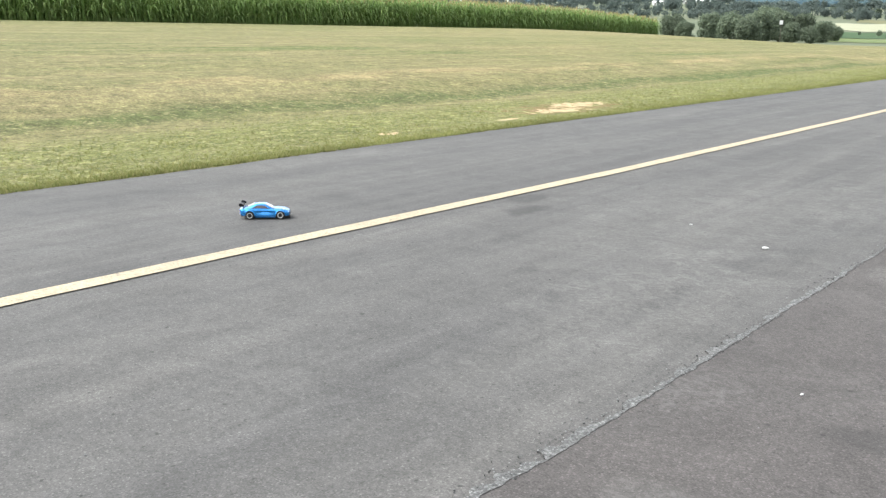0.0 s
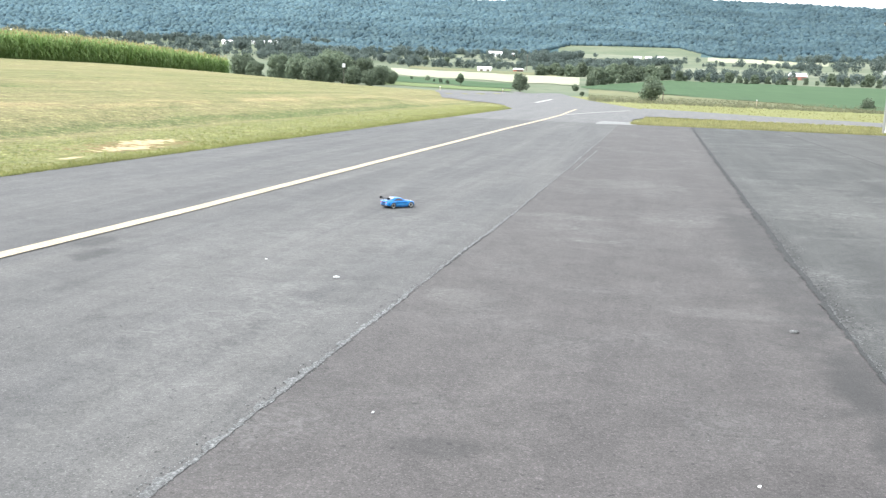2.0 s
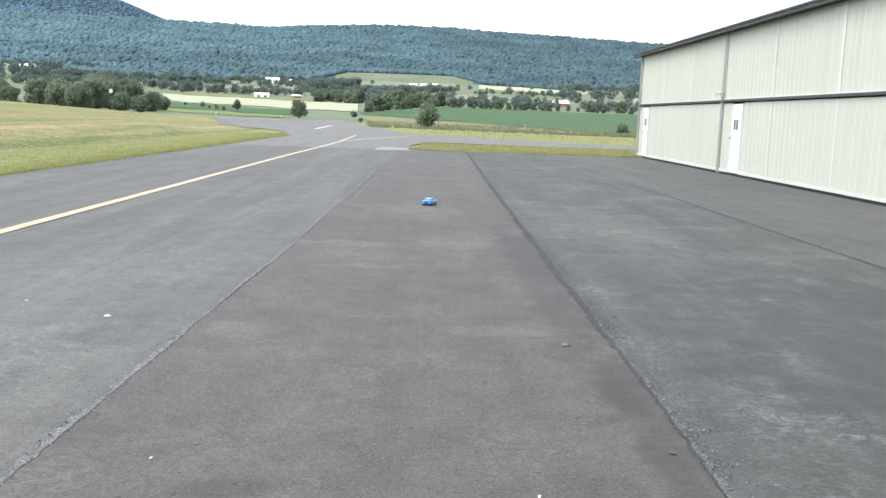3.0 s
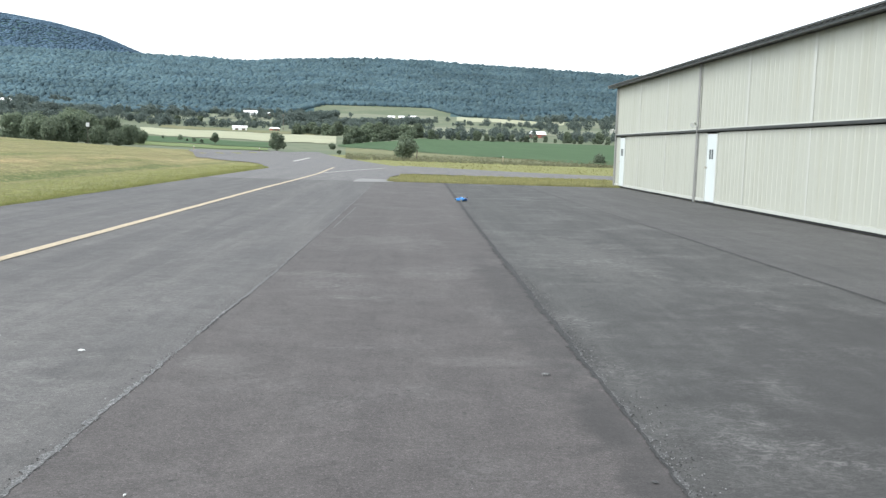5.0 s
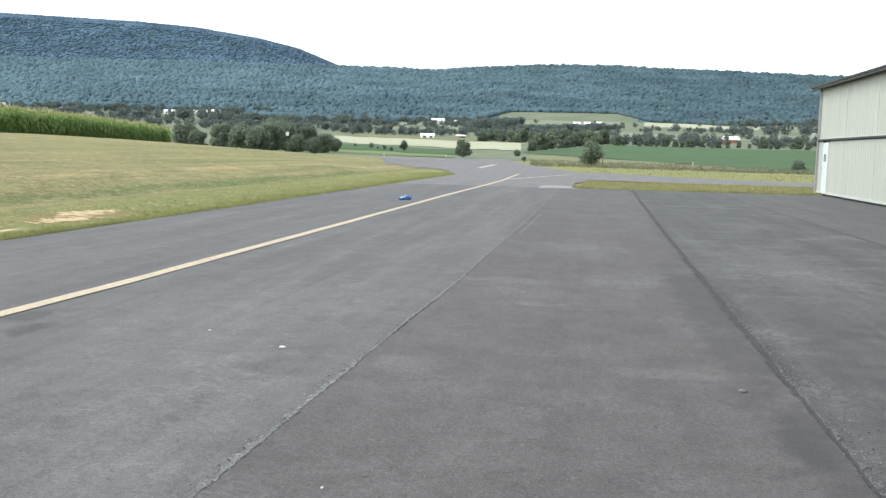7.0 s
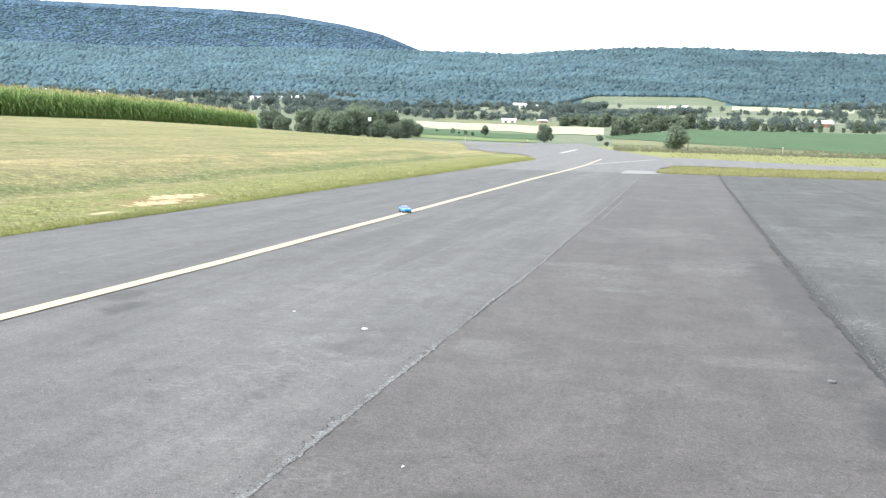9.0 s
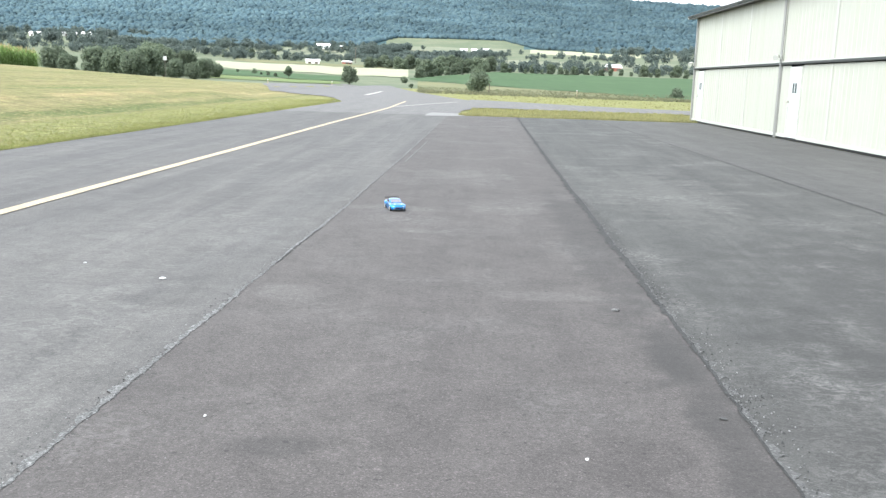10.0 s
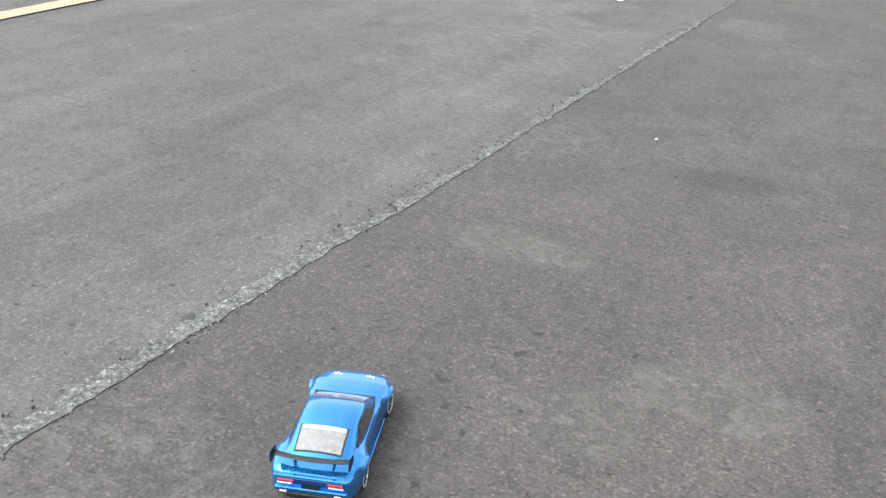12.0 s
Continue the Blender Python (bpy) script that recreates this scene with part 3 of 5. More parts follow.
def drape(name, left, right, material, label, category, off=0.04, step=2.5, across=4, wob=0.0, kind="structure", flat=False):
    """A strip that lies on the ground between two lines of (x, y) points that run side by side."""
    L, R_ = np.array(left, float), np.array(right, float)
    d = np.concatenate([[0], np.cumsum(np.hypot(*np.diff((L + R_) / 2, axis=0).T))])
    m = max(2, int(d[-1] / step) + 1)
    s = np.linspace(0, d[-1], m)
    l2 = np.stack([np.interp(s, d, L[:, i]) for i in (0, 1)], -1)
    r2 = np.stack([np.interp(s, d, R_[:, i]) for i in (0, 1)], -1)
    if wob:
        for arr, ph in ((l2, 3.1), (r2, 9.7)):
            arr[:, 0] += [wob * (noise.noise((ph, v * 0.9, 0)) + 0.6 * noise.noise((ph, v * 3.7, 5))) for v in s]
    f = np.linspace(0, 1, across + 1)[None, :, None]
    G = l2[:, None] * (1 - f) + r2[:, None] * f
    z = (np.zeros(G.shape[:2]) if flat else height(G[..., 0], G[..., 1]) + 0.0) + off
    verts = np.concatenate([G, z[..., None]], -1).reshape(-1, 3)
    w = across + 1
    faces = [(i * w + j, i * w + j + 1, (i + 1) * w + j + 1, (i + 1) * w + j) for i in range(m - 1) for j in range(across)]
    ob = mesh_from(name, verts, faces, [material])
    me = ob.data
    bm = bmesh.new()
    bm.from_mesh(me)
    bmesh.ops.recalc_face_normals(bm, faces=bm.faces)
    if sum(f_.normal.z for f_ in bm.faces) < 0:
        bmesh.ops.reverse_faces(bm, faces=bm.faces)
    bm.to_mesh(me)
    bm.free()
    return tagged(ob, label, category, kind=kind)


def sector(name, a0, a1, e_in, e_out, material, label, off=0.25, skew=0.0, skew_out=None):
    """A field between two sight lines and two elevations, laid on the valley floor."""
    az = np.linspace(a0, a1, 24)
    inner, outer = [], []
    for i, a in enumerate(az):
        u = i / 23
        w = 0.03 * math.sin(i * 1.7) + 0.02 * math.sin(i * 0.6 + 2)
        inner.append(at_sight(a, e_in + skew * u + w)[:2])
        outer.append(at_sight(a, e_out + (skew if skew_out is None else skew_out) * u + w * 0.6)[:2])
    return drape(name, inner, outer, material, label, "field", off, 12, 6)


# ---- pavement ----
J1 = [(-1.7, -30), (-1.675, 1.0), (-1.667, 2.0), (-1.63, 3.3), (-1.598, 5.0), (-1.57, 7.0), (-1.5, 10), (-1.45, 16), (-1.41, 25), (-1.38, 39.4)]
J2 = [(1.25, -30), (1.28, 2.0), (1.31, 3.5), (1.34, 6.0), (1.37, 10), (1.39, 13), (1.46, 22), (1.6, 36), (1.64, 39.4)]
J3 = [(5.15, -30), (5.13, 8), (5.08, 18), (5.02, 27), (4.9, 39.4)]


def line_x(pts, y):
    return float(np.interp(y, [p[1] for p in pts], [p[0] for p in pts]))


def build_pavement():
    ys = np.concatenate([np.arange(-30, 0, 5.0), np.arange(0, 9, 0.02), np.arange(9, 14, 0.05), np.arange(14, 39.4, 0.25), [39.4]])

    def wig(pts, y, ph):
        return line_x(pts, y) + 0.016 * noise.noise((ph, y * 0.8, 0)) + 0.01 * noise.noise((ph, y * 3.3, 4)) + 0.007 * noise.noise((ph, y * 8.3, 8)) + 0.012 * noise.noise((ph, y * 21.0, 12)) + 0.008 * noise.noise((ph, y * 43.0, 16))

    left = [(-8.75 + 0.12 * noise.noise((0, y * 0.25, 0)) + 0.05 * noise.noise((0, y * 1.6, 3)), y) for y in ys]
    e1, e2, e3 = ([(wig(p, y, k), y) for y in ys] for p, k in ((J1, 1.5), (J2, 5.5), (J3, 8.5)))
    right = [(9.33, y) for y in ys]
    drape("pavement_lane_1", left, e1, LANE_A, "grey worn asphalt taxiway lane with dark stains", "pavement", 0.0, 0.025, 2, flat=True)
    drape("pavement_lane_2", e1, e2, LANE_B, "darker brownish asphalt strip between two joints", "pavement", 0.006, 0.025, 1, flat=True)
    drape("pavement_lane_3", e2, e3, LANE_C, "scuffed grey asphalt apron strip", "pavement", 0.001, 0.025, 1, flat=True)
    drape("pavement_lane_4", e3, right, LANE_D, "grey asphalt apron strip beside the hangar", "pavement", -0.004, 0.1, 1, flat=True)
    # crumbled edges of the overlay
    for nm, pts, k, lo, hi, mat, z, y_end, keep in (
            ("trim_joint_1", J1, 1.5, -0.07, 0.004, CRUMBLE, 0.0085, 34.0, 0.5),
            ("trim_joint_3", J2, 5.5, -0.11, 0.014, CRACK, 0.0105, 39.2, 1.0), ("trim_joint_7", J2, 5.5, -0.004, 0.16, CRUMBLE_DARK, 0.0032, 16.0, 0.35), ("trim_joint_4", J3, 8.5, -0.05, 0.035, CRACK, 0.0055, 39.2, 1.0),
            ("trim_joint_6", J1, 1.5, -0.004, 0.016, CRACK, 0.0095, 34.0, 0.9)):
        a, b = [], []
        for y in np.arange(0.4 if nm != "trim_joint_6" else 6.0, y_end, 0.025):
            w = wig(pts, y, k)
            fade = 0.25 + 0.9 * abs(noise.noise((k * 3, y * 0.5, 2))) + 0.6 * abs(noise.noise((k, y * 5, 9))) + 0.5 * noise.noise((k, y * 17, 3)) + 0.4 * noise.noise((k, y * 37, 6))
            far = 0.2 + 0.8 * abs(noise.noise((k * 5, y * 9, 1)))
            near = min(1.0, 0.12 + max(0.0, y - 3.0) * 0.14) if nm == "trim_joint_3" else 1.0 if y < 3.5 else max(keep, 1 - (y - 3.5) / 6.0)
            fade = min(max(0.45 if nm == "trim_joint_3" else 0.08, fade), 1.0)
            if nm == "trim_joint_6":
                fade *= 1.0 if noise.noise((4.4, y * 0.6, 0)) > -0.05 else 0.1
            a.append((w + lo * fade * near, y))
            b.append((w + hi * fade * near * min(1.0, far * 1.5), y))
        drape(nm, a, b, mat, "crumbled pale edge of an asphalt joint" if mat is not CRACK else "dark open asphalt joint", "joint", z, 0.025, 1, flat=True)
    a = [(-1.33 + 0.012 * (y - 16) + 0.008 * noise.noise((2, y * 2, 0)), y) for y in np.arange(16.5, 22.5, 0.25)]
    drape("trim_joint_5", a, [(x + 0.022 + 0.014 * noise.noise((7, y * 3, 0)), y) for x, y in a], CRUMBLE, "short pale crack in asphalt", "joint", 0.011, 0.4, 1, flat=True)
    # far taxiway: out past the bank, and the crossing one behind the grass island
    drape("road_taxiway", [(-8.75, 39.4), (-8.9, 50), (-9.35, 58), (-10.5, 66), (-12.6, 72.5), (-16, 78.5), (-20, 86), (-26.5, 110), (-33.5, 142)],
          [(-0.75, 39.4), (-1.0, 46), (0.2, 53), (0.6, 60), (0.2, 66), (-1.2, 72), (-3.4, 84), (-8.3, 112), (-15, 150)], LANE_FAR, "pale grey asphalt taxiway running to the runway", "taxiway", 0.04, 2, 8)
    drape("road_crossing", [(-0.9, 73.5), (2, 70.6), (5.8, 65), (9.3, 61.2), (13.2, 58.4), (30, 48), (60, 30)],
          [(-1.0, 52), (1.3, 52), (4.4, 50.5), (7.7, 50.4), (11.5, 50.3), (26, 42), (55, 24)], LANE_FAR, "pale grey asphalt taxiway crossing behind a grass island", "taxiway", 0.047, 2, 6)
    drape("road_patch", [(-2.3, 38.2), (-2.35, 40), (-2.2, 42.2)], [(-0.7, 38.8), (-0.6, 40), (-0.8, 41.6)], CONCRETE, "pale concrete patch in the asphalt", "patch", 0.054, 0.8, 2)
    # painted lines
    yl = [(-5.16, -30), (-5.14, 2.5), (-5.07, 5.5), (-4.97, 9), (-4.93, 17), (-4.9, 31), (-4.78, 40), (-4.75, 48), (-4.95, 55), (-5.1, 62)]
    drape("trim_yellow_line", [(x - 0.065, y) for x, y in yl], [(x + 0.105, y) for x, y in yl], YELLOW, "worn pale yellow taxiway line on asphalt", "line", 0.048, 0.3, 1, wob=0.012)
    br = [(-4.6, 49.5), (-4.2, 51.5), (-3.4, 55.8), (-2.6, 59.6), (-1.6, 64)]
    drape("trim_white_line", [(x - 0.09, y) for x, y in br], [(x + 0.09, y) for x, y in br], WHITE_LINE, "faded white branch line on asphalt", "line", 0.052, 0.5, 1)
    fm = [(-10.1, 80), (-10.7, 92), (-11.3, 104)]
    drape("trim_white_line_2", [(x - 0.2, y) for x, y in fm], [(x + 0.2, y) for x, y in fm], WHITE_LINE, "faded white runway marking", "line", 0.055, 2, 1)


build_ground()
build_pavement()

# fields of the valley
sector("field_pale", -16.3, -4.6, 0.34, 0.74, CROP_PALE, "ripe pale grain field in the valley", 0.16, skew=-0.3, skew_out=-0.2)
sector("field_brown", -15.2, -5.6, 0.76, 0.92, ROUGH, "strip of brown weeds behind the grain", 0.14, skew=-0.18)
sector("field_green_strip", -16.8, -8.4, -0.02, 0.3, CROP_GREEN, "narrow dark green crop strip", 0.1, skew=-0.28)
sector("field_verge", -17.2, -8.8, -0.25, -0.04, ROUGH_GREEN, "light green grass before the crop strip", 0.08, skew=-0.25, skew_out=-0.28)
sector("field_green", -4.5, 0.8, -0.08, 0.04, CROP_GREEN, "green bean field running up to a copse", 0.1, skew=-0.22, skew_out=0.52)
sector("field_green_2", 0.8, 14, -0.3, 0.56, CROP_GREEN, "green bean field beyond the runway", 0.1, skew=-0.56, skew_out=-0.12)
sector("field_rough", -4.0, 14, -0.66, -0.12, ROUGH, "rough yellowing grass fringe", 0.06, skew=-0.2, skew_out=-0.72)
sector("field_hill_1", -5.6, 1.6, 1.74, 1.975, CROP_DULL, "dull green hill pasture")
sector("field_hill_2", 2.9, 9.6, 1.72, 1.96, CROP_PALE, "pale stubble field below the woods", skew=-0.12, skew_out=-0.14)
sector("field_hill_3", 10.0, 20, 1.55, 1.9, CROP_DULL, "pale hill pasture")
sector("field_hill_4", -24, -19, 1.75, 1.95, CROP_DULL, "small pasture under the ridge")
sector("field_hill_5", -44, -30, 1.6, 1.95, CROP_DULL, "pale meadows at the foot of the ridge")
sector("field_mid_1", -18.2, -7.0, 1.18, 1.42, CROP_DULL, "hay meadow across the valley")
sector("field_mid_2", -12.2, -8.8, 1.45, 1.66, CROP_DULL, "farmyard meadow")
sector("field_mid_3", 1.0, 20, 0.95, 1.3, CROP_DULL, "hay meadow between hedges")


# ---- vegetation ----
def blade_shape(n, spread, lean):
    V, T = [], []
    for _ in range(n):
        a, b = random.uniform(0, 6.28), random.uniform(0, 6.28)
        d = random.uniform(0, spread)
        x, y = d * math.cos(a), d * math.sin(a)
        w, l = random.uniform(0.05, 0.1), random.uniform(0.2, lean)
        k = len(V)
        hgt = random.uniform(0.55, 1.0)
        px, py = -math.sin(b) * w, math.cos(b) * w
        V += [(x - px, y - py, 0), (x + px, y + py, 0), (x + math.cos(b) * l * 0.4 + px * 0.6, y + math.sin(b) * l * 0.4 + py * 0.6, hgt * 0.6), (x + math.cos(b) * l, y + math.sin(b) * l, hgt)]
        T += [(k, k + 1, k + 2), (k, k + 2, k + 3)]
    return np.array(V), np.array(T), np.zeros(len(T), dtype=int)


def build_grass():
    shapes = [blade_shape(7, 0.7, 0.7) for _ in range(6)]
    P = []
    # bank beside the taxiway, thick at the ragged pavement edge
    for _ in range(32000):
        y = random.uniform(1.5, 62)
        x = -8.72 - abs(random.gauss(0, 1)) * random.choice((0.1, 0.5, 1.3, 2.6))
        edge = -8.72 - x < 0.3
        s = random.uniform(0.022, 0.045) * (1.5 if edge else 1.0)
        if min(((x - a) / rx) ** 2 + ((y - b) / ry) ** 2 for a, b, rx, ry in ((-10.7, 17.2, 1.0, 2.2), (-10.1, 14.0, 0.5, 1.1), (-11.2, 18.3, 0.6, 1.4))) < 1 and random.random() < 0.9:
            continue
        if y > 57:
            x -= (y - 57) * 0.25
        P.append((x, y, float(height(x, y)) + (0.03 if edge else 0.0), random.uniform(0, 6.28), s, s * random.uniform(0.7, 1.3)))
    ob = scatter("bank_grass", shapes, P, [BLADES])
    tagged(ob, "short green and straw-coloured grass along the asphalt", "grass", kind="stuff")
    P = []
    for _ in range(9000):
        u = random.random()
        if u < 0.5:
            x, y = random.uniform(-0.9, 9.3), 39.5 + abs(random.gauss(0, 1.2))
        elif u < 0.85:
            x, y = random.uniform(-0.5, 11), random.uniform(40, 50.5)
        else:
            x = random.uniform(-1, 40)
            y = 75 - 1.3 * max(x, 0) + random.uniform(0.5, 30)
            if y < 62 - 0.7 * x + 4:
                continue
        s = random.uniform(0.07, 0.16)
        P.append((x, y, float(height(x, y)), random.uniform(0, 6.28), s, s * random.uniform(0.6, 1.3)))
    ob = scatter("island_grass", shapes, P, [DRY_BLADES])
    tagged(ob, "dry yellow unmown grass round the island", "grass", kind="stuff")
    P = []
    for _ in range(5000):
        az, el = random.uniform(-4, 22), random.uniform(-0.86, -0.5)
        x, y, _r = at_sight(az, el - 0.006 * az)
        s = random.uniform(0.12, 0.32)
        P.append((x, y, float(height(x, y)), random.uniform(0, 6.28), s, s))
    ob = scatter("rough_fringe", shapes, P, [WEEDS])
    tagged(ob, "tall rough grass and weeds before the crop", "grass", kind="stuff")


def corn_shape():
    V, T, I = [], [], []

    def strip(pts, widths, m, side):
        k = len(V)
        for p, w in zip(pts, widths):
            V.append(tuple(Vector(p) - side * w))
            V.append(tuple(Vector(p) + side * w))
        for i in range(len(pts) - 1):
            a = k + 2 * i
            T.extend([(a, a + 1, a + 3), (a, a + 3, a + 2)])
            I.extend([m, m])

    strip([(0, 0, 0), (0.01, 0, 0.5), (0, 0, 0.9)], (0.016, 0.014, 0.008), 0, Vector((1, 0, 0)))
    strip([(0, 0, 0), (0, 0.01, 0.5), (0, 0, 0.9)], (0.016, 0.014, 0.008), 0, Vector((0, 1, 0)))
    base = random.uniform(0, 6.28)
    for i in range(9):
        a = base + (i % 2) * 3.14 + random.uniform(-0.5, 0.5)
        z = 0.12 + 0.085 * i
        d = Vector((math.cos(a), math.sin(a), 0))
        s = Vector((-d.y, d.x, 0))
        ln, up = random.uniform(0.26, 0.4), random.uniform(0.08, 0.17)
        strip([d * 0.01 + Vector((0, 0, z)), d * ln * 0.45 + Vector((0, 0, z + up)), d * ln * 0.8 + Vector((0, 0, z + up * 0.8)), d * ln * 1.1 + Vector((0, 0, z - random.uniform(0, 0.12)))],
              (0.014, 0.026, 0.02, 0.002), 0, s)
    for i in range(4):
        a = random.uniform(0, 6.28)
        d = Vector((math.cos(a), math.sin(a), 0)) * 0.05
        strip([(0, 0, 0.88), tuple(d + Vector((0, 0, random.uniform(0.97, 1.03))))], (0.008, 0.004), 1, Vector((-d.y, d.x, 0)).normalized())
    return np.array(V), np.array(T), np.array(I)


def build_corn():
    shapes = [corn_shape() for _ in range(7)]
    P = []
    for row in range(11):
        x = -62.0 - row * 0.76
        y = -25.0
        while y < 131 + 2 * math.sin(row):
            y += (0.2 if row < 4 else 0.34) * random.uniform(0.7, 1.3)
            px = x + random.gauss(0, 0.09) - 0.05 * max(0.0, y - 80)
            h = random.uniform(2.45, 3.15) * (0.9 if row == 0 else 1.0)
            P.append((px, y, float(height(px, y)), random.uniform(0, 6.28), random.uniform(2.1, 2.9), h))
    for _ in range(1200):
        y = random.uniform(-25, 131)
        px = random.uniform(-118, -71) - 0.05 * max(0.0, y - 80)
        P.append((px, y, float(height(px, y)), random.uniform(0, 6.28), 2.8, random.uniform(2.6, 3.1)))
    ob = scatter("maize_field", shapes, P, [CORN_LEAF, TASSEL])
    tagged(ob, "dense tall green maize along the top of the bank", "maize", kind="stuff")


def ico(jitter, squash=1.0, sub=1):
    bm = bmesh.new()
    bmesh.ops.create_icosphere(bm, subdivisions=sub, radius=1.0)
    ph = random.uniform(0, 50)
    for v in bm.verts:
        n = noise.noise(v.co * 1.4 + Vector((ph, 0, 0)))
        v.co *= 1 + jitter * n + random.uniform(-0.12, 0.12) * jitter
        v.co.z *= squash
    bm.verts.index_update()
    V = np.array([tuple(v.co) for v in bm.verts])
    T = np.array([[v.index for v in f.verts] for f in bm.faces])
    bm.free()
    return V, T, np.zeros(len(T), dtype=int)


def leaf_cloud(lobes, count, size):
    """Leaf clusters spread over several rounded lobes; each is a small bent pair of triangles."""
    V, T = [], []
    total = sum(r ** 2 for _, r, _ in lobes)
    for c, r, sq in lobes:
        for _ in range(int(count * r * r / total)):
            d = Vector((random.gauss(0, 1), random.gauss(0, 1), random.gauss(0, 1))).normalized()
            rad = r * (random.uniform(0.3, 1.0) ** 0.45) * random.uniform(0.85, 1.12)
            p = Vector(c) + Vector((d.x * rad, d.y * rad, d.z * rad * sq))
            n = (d + Vector((random.gauss(0, 0.5), random.gauss(0, 0.5), random.gauss(0, 0.5)))).normalized()
            u = n.orthogonal().normalized()
            u.rotate(Matrix.Rotation(random.uniform(0, 6.28), 3, n))
            w = n.cross(u)
            s = size * random.uniform(0.6, 1.4)
            k = len(V)
            V += [tuple(p - u * s), tuple(p + w * s * 0.6 + n * s * 0.25), tuple(p + u * s), tuple(p - w * s * 0.6 + n * s * 0.2)]
            T += [(k, k + 1, k + 2), (k, k + 2, k + 3)]
    return np.array(V), np.array(T)


WOODS_A = [-60, -33.6, -30, -22.8, -17.7, -14, -10.7, -7.5, -5.4, -2, 1.3, 3.3, 5.5, 8.4, 12.5, 30]
WOODS_E = [1.9, 1.93, 2.05, 2.0, 1.62, 1.68, 1.78, 1.9, 2.48, 2.5, 2.48, 2.03, 1.93, 1.8, 2.0, 2.0]


def slope_range(az, el):
    """Distance on the ridge's face at which the ground is seen at that elevation."""
    c = np.interp(az, CREST_A, CREST_E)
    return 1250 + 1350 * np.clip((el - 1.98) / (c - 1.98), 0, 1) ** 1.25


def build_woods():
    shapes = [ico(0.4, 1.0) for _ in range(8)]
    n = 76000
    az = np.random.uniform(-56, 19, n)
    foot = np.interp(az, WOODS_A, WOODS_E)
    lo = np.where(foot < 1.98, np.interp(foot, FALL_E[2:], FALL_R[2:]), slope_range(az, foot))
    r = np.sqrt(np.random.uniform(0, 1, n) * (2640 ** 2 - lo ** 2) + lo ** 2)
    edge = np.random.uniform(0, 1, n) < 0.1
    r = np.where(edge, lo + np.random.uniform(0, 25, n), r)
    crest = np.random.uniform(0, 1, n) < 0.06
    r = np.where(crest, np.random.uniform(2560, 2640, n), r)
    x, y = r * np.sin(np.radians(az)), r * np.cos(np.radians(az))
    w = (3.3 + 3.6 * np.random.uniform(0, 1, n) ** 1.6) * np.clip(r / 2000, 0.75, 1.1)
    h = w * np.random.uniform(0.6, 1.0, n)
    P = np.stack([x, y, height(x, y) + h * 0.5, np.random.uniform(0, 6.28, n), w, h], -1)
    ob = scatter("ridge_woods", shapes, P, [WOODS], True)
    tagged(ob, "dense dark woodland covering the ridge, bluish haze painted into its colour", "woods", kind="stuff")
    n = 34000
    az = np.random.uniform(-56, -13, n)
    r = np.random.uniform(3150, 4020, n)
    r = np.where(np.random.uniform(0, 1, n) < 0.25, np.random.uniform(3940, 4010, n), r)
    x, y = r * np.sin(np.radians(az)), r * np.cos(np.radians(az))
    w = np.random.uniform(5.5, 9.5, n)
    P = np.stack([x, y, height(x, y) + 1, np.random.uniform(0, 6.28, n), w, w * np.random.uniform(0.26, 0.4, n)], -1)
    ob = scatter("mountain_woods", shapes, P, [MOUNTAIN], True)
    tagged(ob, "woodland on the higher mountain behind, blue haze painted into its colour", "woods", kind="stuff")
    # hedges, copses and field trees of the valley
    P = []

    def tree_at(a, e, hh):
        x, y, _r = at_sight(a, e)
        P.append((x, y, float(height(x, y)) + hh * 0.42, random.uniform(0, 6.28), hh * random.uniform(0.38, 0.6), hh * random.uniform(0.48, 0.6)))

    for a0, a1, e0, e1, count, lo_, hi_ in ((-16, -7, 0.92, 0.95, 40, 4, 8), (-7.2, -2, 0.7, 0.85, 60, 5, 9), (1, 20, 0.6, 0.68, 80, 3, 7), (2, 20, 0.9, 1.0, 50, 3, 7),
                                            (3, 9, 1.5, 1.42, 46, 3, 6), (-8, -4.5, 1.2, 1.75, 90, 7, 12), (-6.5, 1.5, 1.15, 1.5, 110, 5, 9), (8, 20, 1.3, 1.55, 60, 6, 11),
                                            (-24, -14, 1.4, 1.5, 90, 7, 12), (-48, -24, 1.3, 1.5, 130, 7, 13), (-48, -26, 0.9, 1.1, 80, 6, 10), (-14, -8, 1.45, 1.55, 40, 5, 9),
                                            (-26, -14, 1.0, 1.15, 60, 6, 9), (-50, -20, 1.7, 1.9, 160, 8, 13), (-16.5, -6, 1.66, 1.8, 60, 6, 10), (6, 20, 1.75, 1.95, 50, 7, 12)):
        for _ in range(count):
            u = random.random()
            a = a0 + (a1 - a0) * u
            tree_at(a, e0 + (e1 - e0) * u + random.gauss(0, 0.035), random.uniform(lo_, hi_))
    for _ in range(160):
        tree_at(random.uniform(-48, 20), random.uniform(0.95, 1.9), random.uniform(4, 9))
    shapes2 = []
    for _ in range(6):
        lob = [((0, 0, 0.1), 0.75, 1.0)] + [((random.uniform(-0.6, 0.6), random.uniform(-0.6, 0.6), random.uniform(-0.6, 0.55)), random.uniform(0.35, 0.55), 0.9) for _ in range(6)]
        v, t = leaf_cloud(lob, 190, 0.17)
        shapes2.append((v, t, np.zeros(len(t), dtype=int)))
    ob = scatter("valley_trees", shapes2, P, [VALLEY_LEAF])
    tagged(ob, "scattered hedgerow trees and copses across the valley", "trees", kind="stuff")


